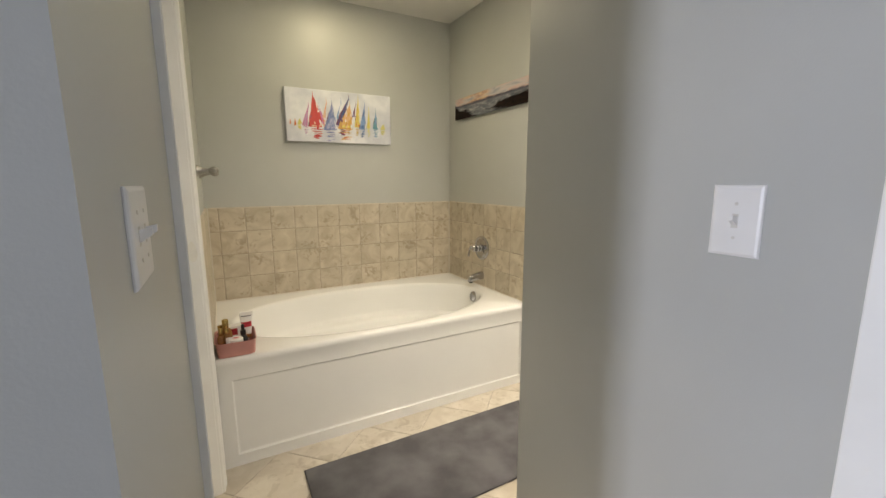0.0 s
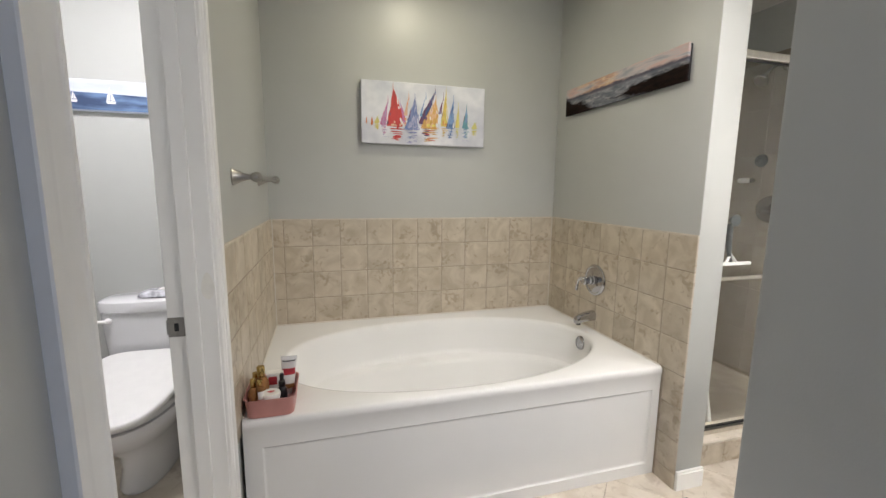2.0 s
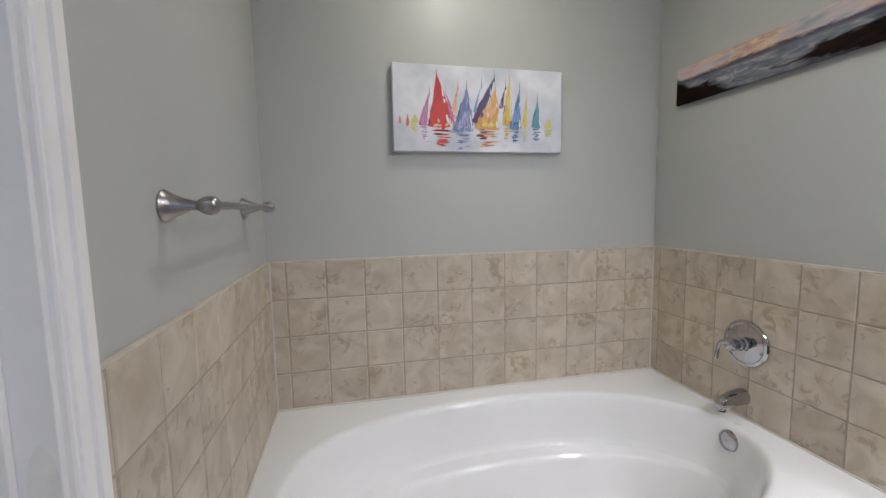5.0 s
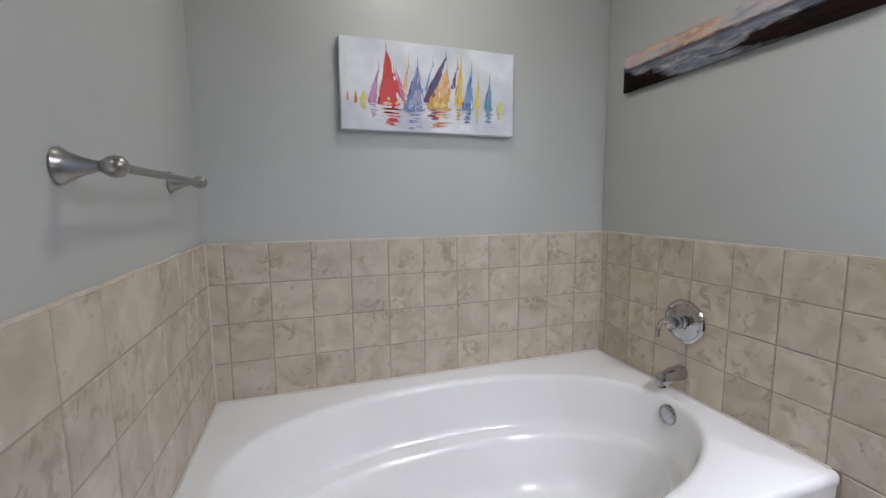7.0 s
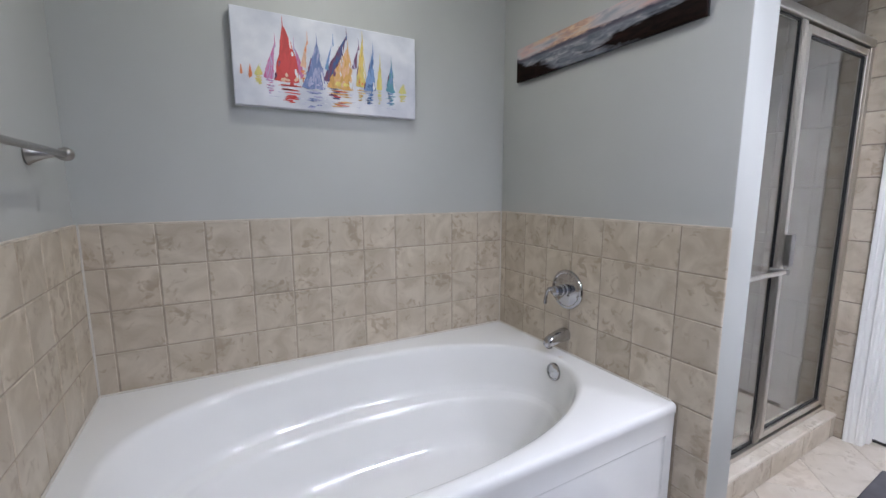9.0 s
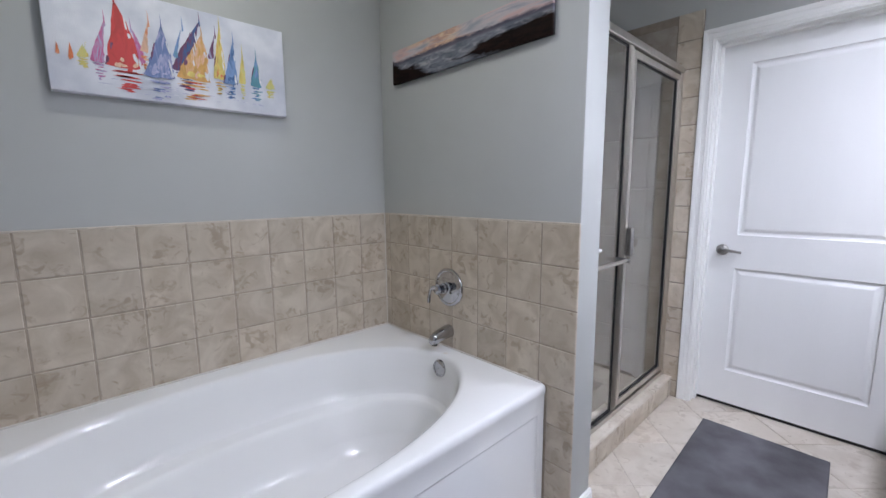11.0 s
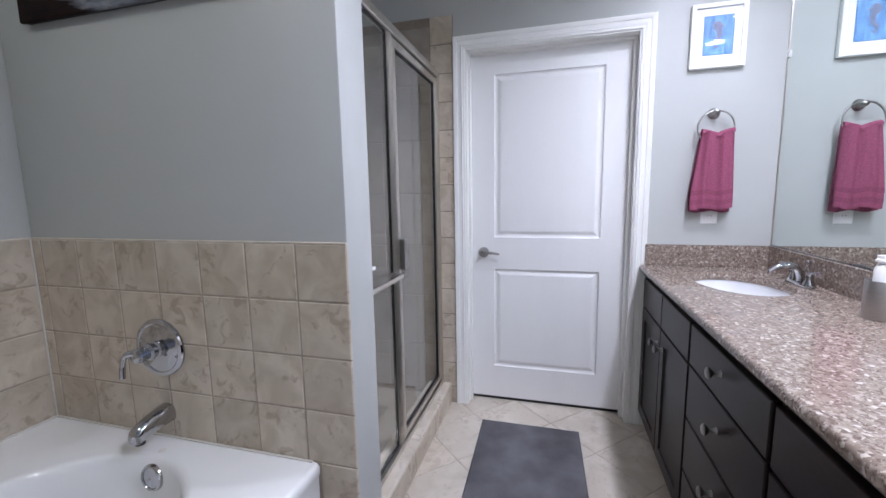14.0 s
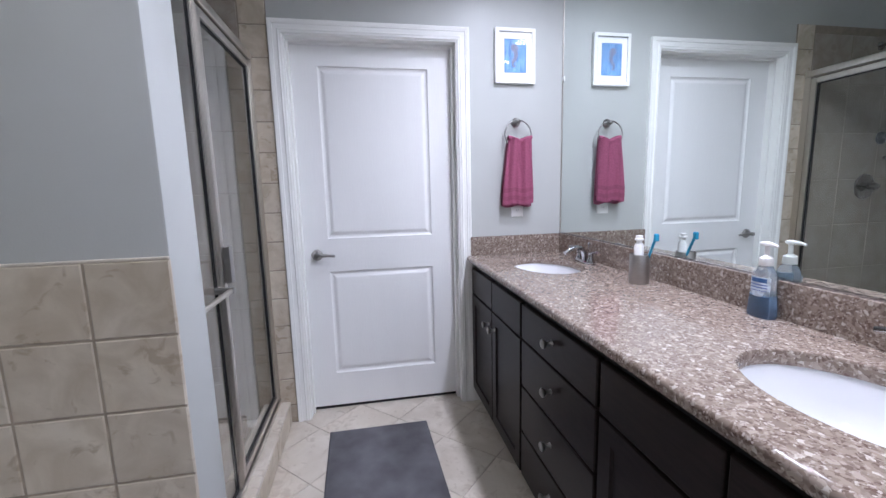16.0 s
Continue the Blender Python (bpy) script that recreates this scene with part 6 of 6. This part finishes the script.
piece_grid(tw, DIMSHOWERTILE, "shower_tile", cells(1.964, 3.198, 1.964, 0.31, SROWS, 0.003), 0.31, 0.0085, lambda u, v, d: (u, 3.0085 - d, v))
piece_grid(tw, DIMSHOWERTILE, "shower_tile", cells(2.078, 2.998, 2.078, 0.31, SROWS, 0.003), 0.31, 0.0085, lambda u, v, d: (1.9585 + d, u, v))
piece_grid(tw, DIMSHOWERTILE, "shower_tile", cells(2.03, 2.998, 2.03, 0.31, SROWS, 0.003), 0.31, 0.0085, lambda u, v, d: (3.2085 - d, u, v))
EDGE = [0.001] + [0.105 + 0.1556 * k for k in range(15)]
piece_grid(tw, TILE, "tile", cells(1.8965, 2.03, 1.8965, 0.134, EDGE[:-1] + [2.28]), P, 0.0085, lambda u, v, d: (3.2085 - d, u, v))
curb = bpy.data.objects["trim_shower_curb"]
piece_grid(curb, FLOORTILE, "curb_slab", cells(1.957, 3.198, 1.957, 0.6205, [1.928, 2.080], 0.002), 0.62, 0.0135, lambda u, v, d: (u, v, 0.1175 + d), bevel=0.006)
piece_grid(curb, TILE, "curb_tile", cells(1.957, 3.198, 1.957 - 0.07, 0.315, [0.0005, 0.116], 0.003), 0.315, 0.0085, lambda u, v, d: (u, 1.9385 - d, v))


def floor_tiles():
    """Square tiles laid on the diagonal."""
    half, fl = 0.219, bpy.data.objects["floor"]
    side = half * math.sqrt(2) - 0.003
    bm = bmesh.new()
    h = side / math.sqrt(2)
    e = 0.003
    rows = [[bm.verts.new((math.cos(k * math.pi / 2) * r, math.sin(k * math.pi / 2) * r, z)) for k in range(4)] for r, z in ((h, -0.006), (h, -0.002), (h - e, 0.0))]
    for r0, r1 in zip(rows, rows[1:]):
        for i in range(4):
            bm.faces.new((r0[i], r0[(i + 1) % 4], r1[(i + 1) % 4], r1[i]))
    bm.faces.new(rows[2])
    fixed(bm)
    me = bpy.data.meshes.new("floor_tile")
    bm.to_mesh(me)
    bm.free()
    me.materials.append(FLOORTILE)
    x0, y0 = 0.25, 1.985
    for i in range(-8, 18):
        for j in range(-10, 8):
            if (i + j) % 2:
                x, y = x0 + i * half, y0 + j * half
                if -1.15 < x < 3.42 and 0.5 < y < 2.0 or (-1.15 < x < -0.1 and 2.0 <= y < 3.05):
                    ob = new("floor_tile", me)
                    ob.parent, ob.location = fl, (x, y, 0)


floor_tiles()
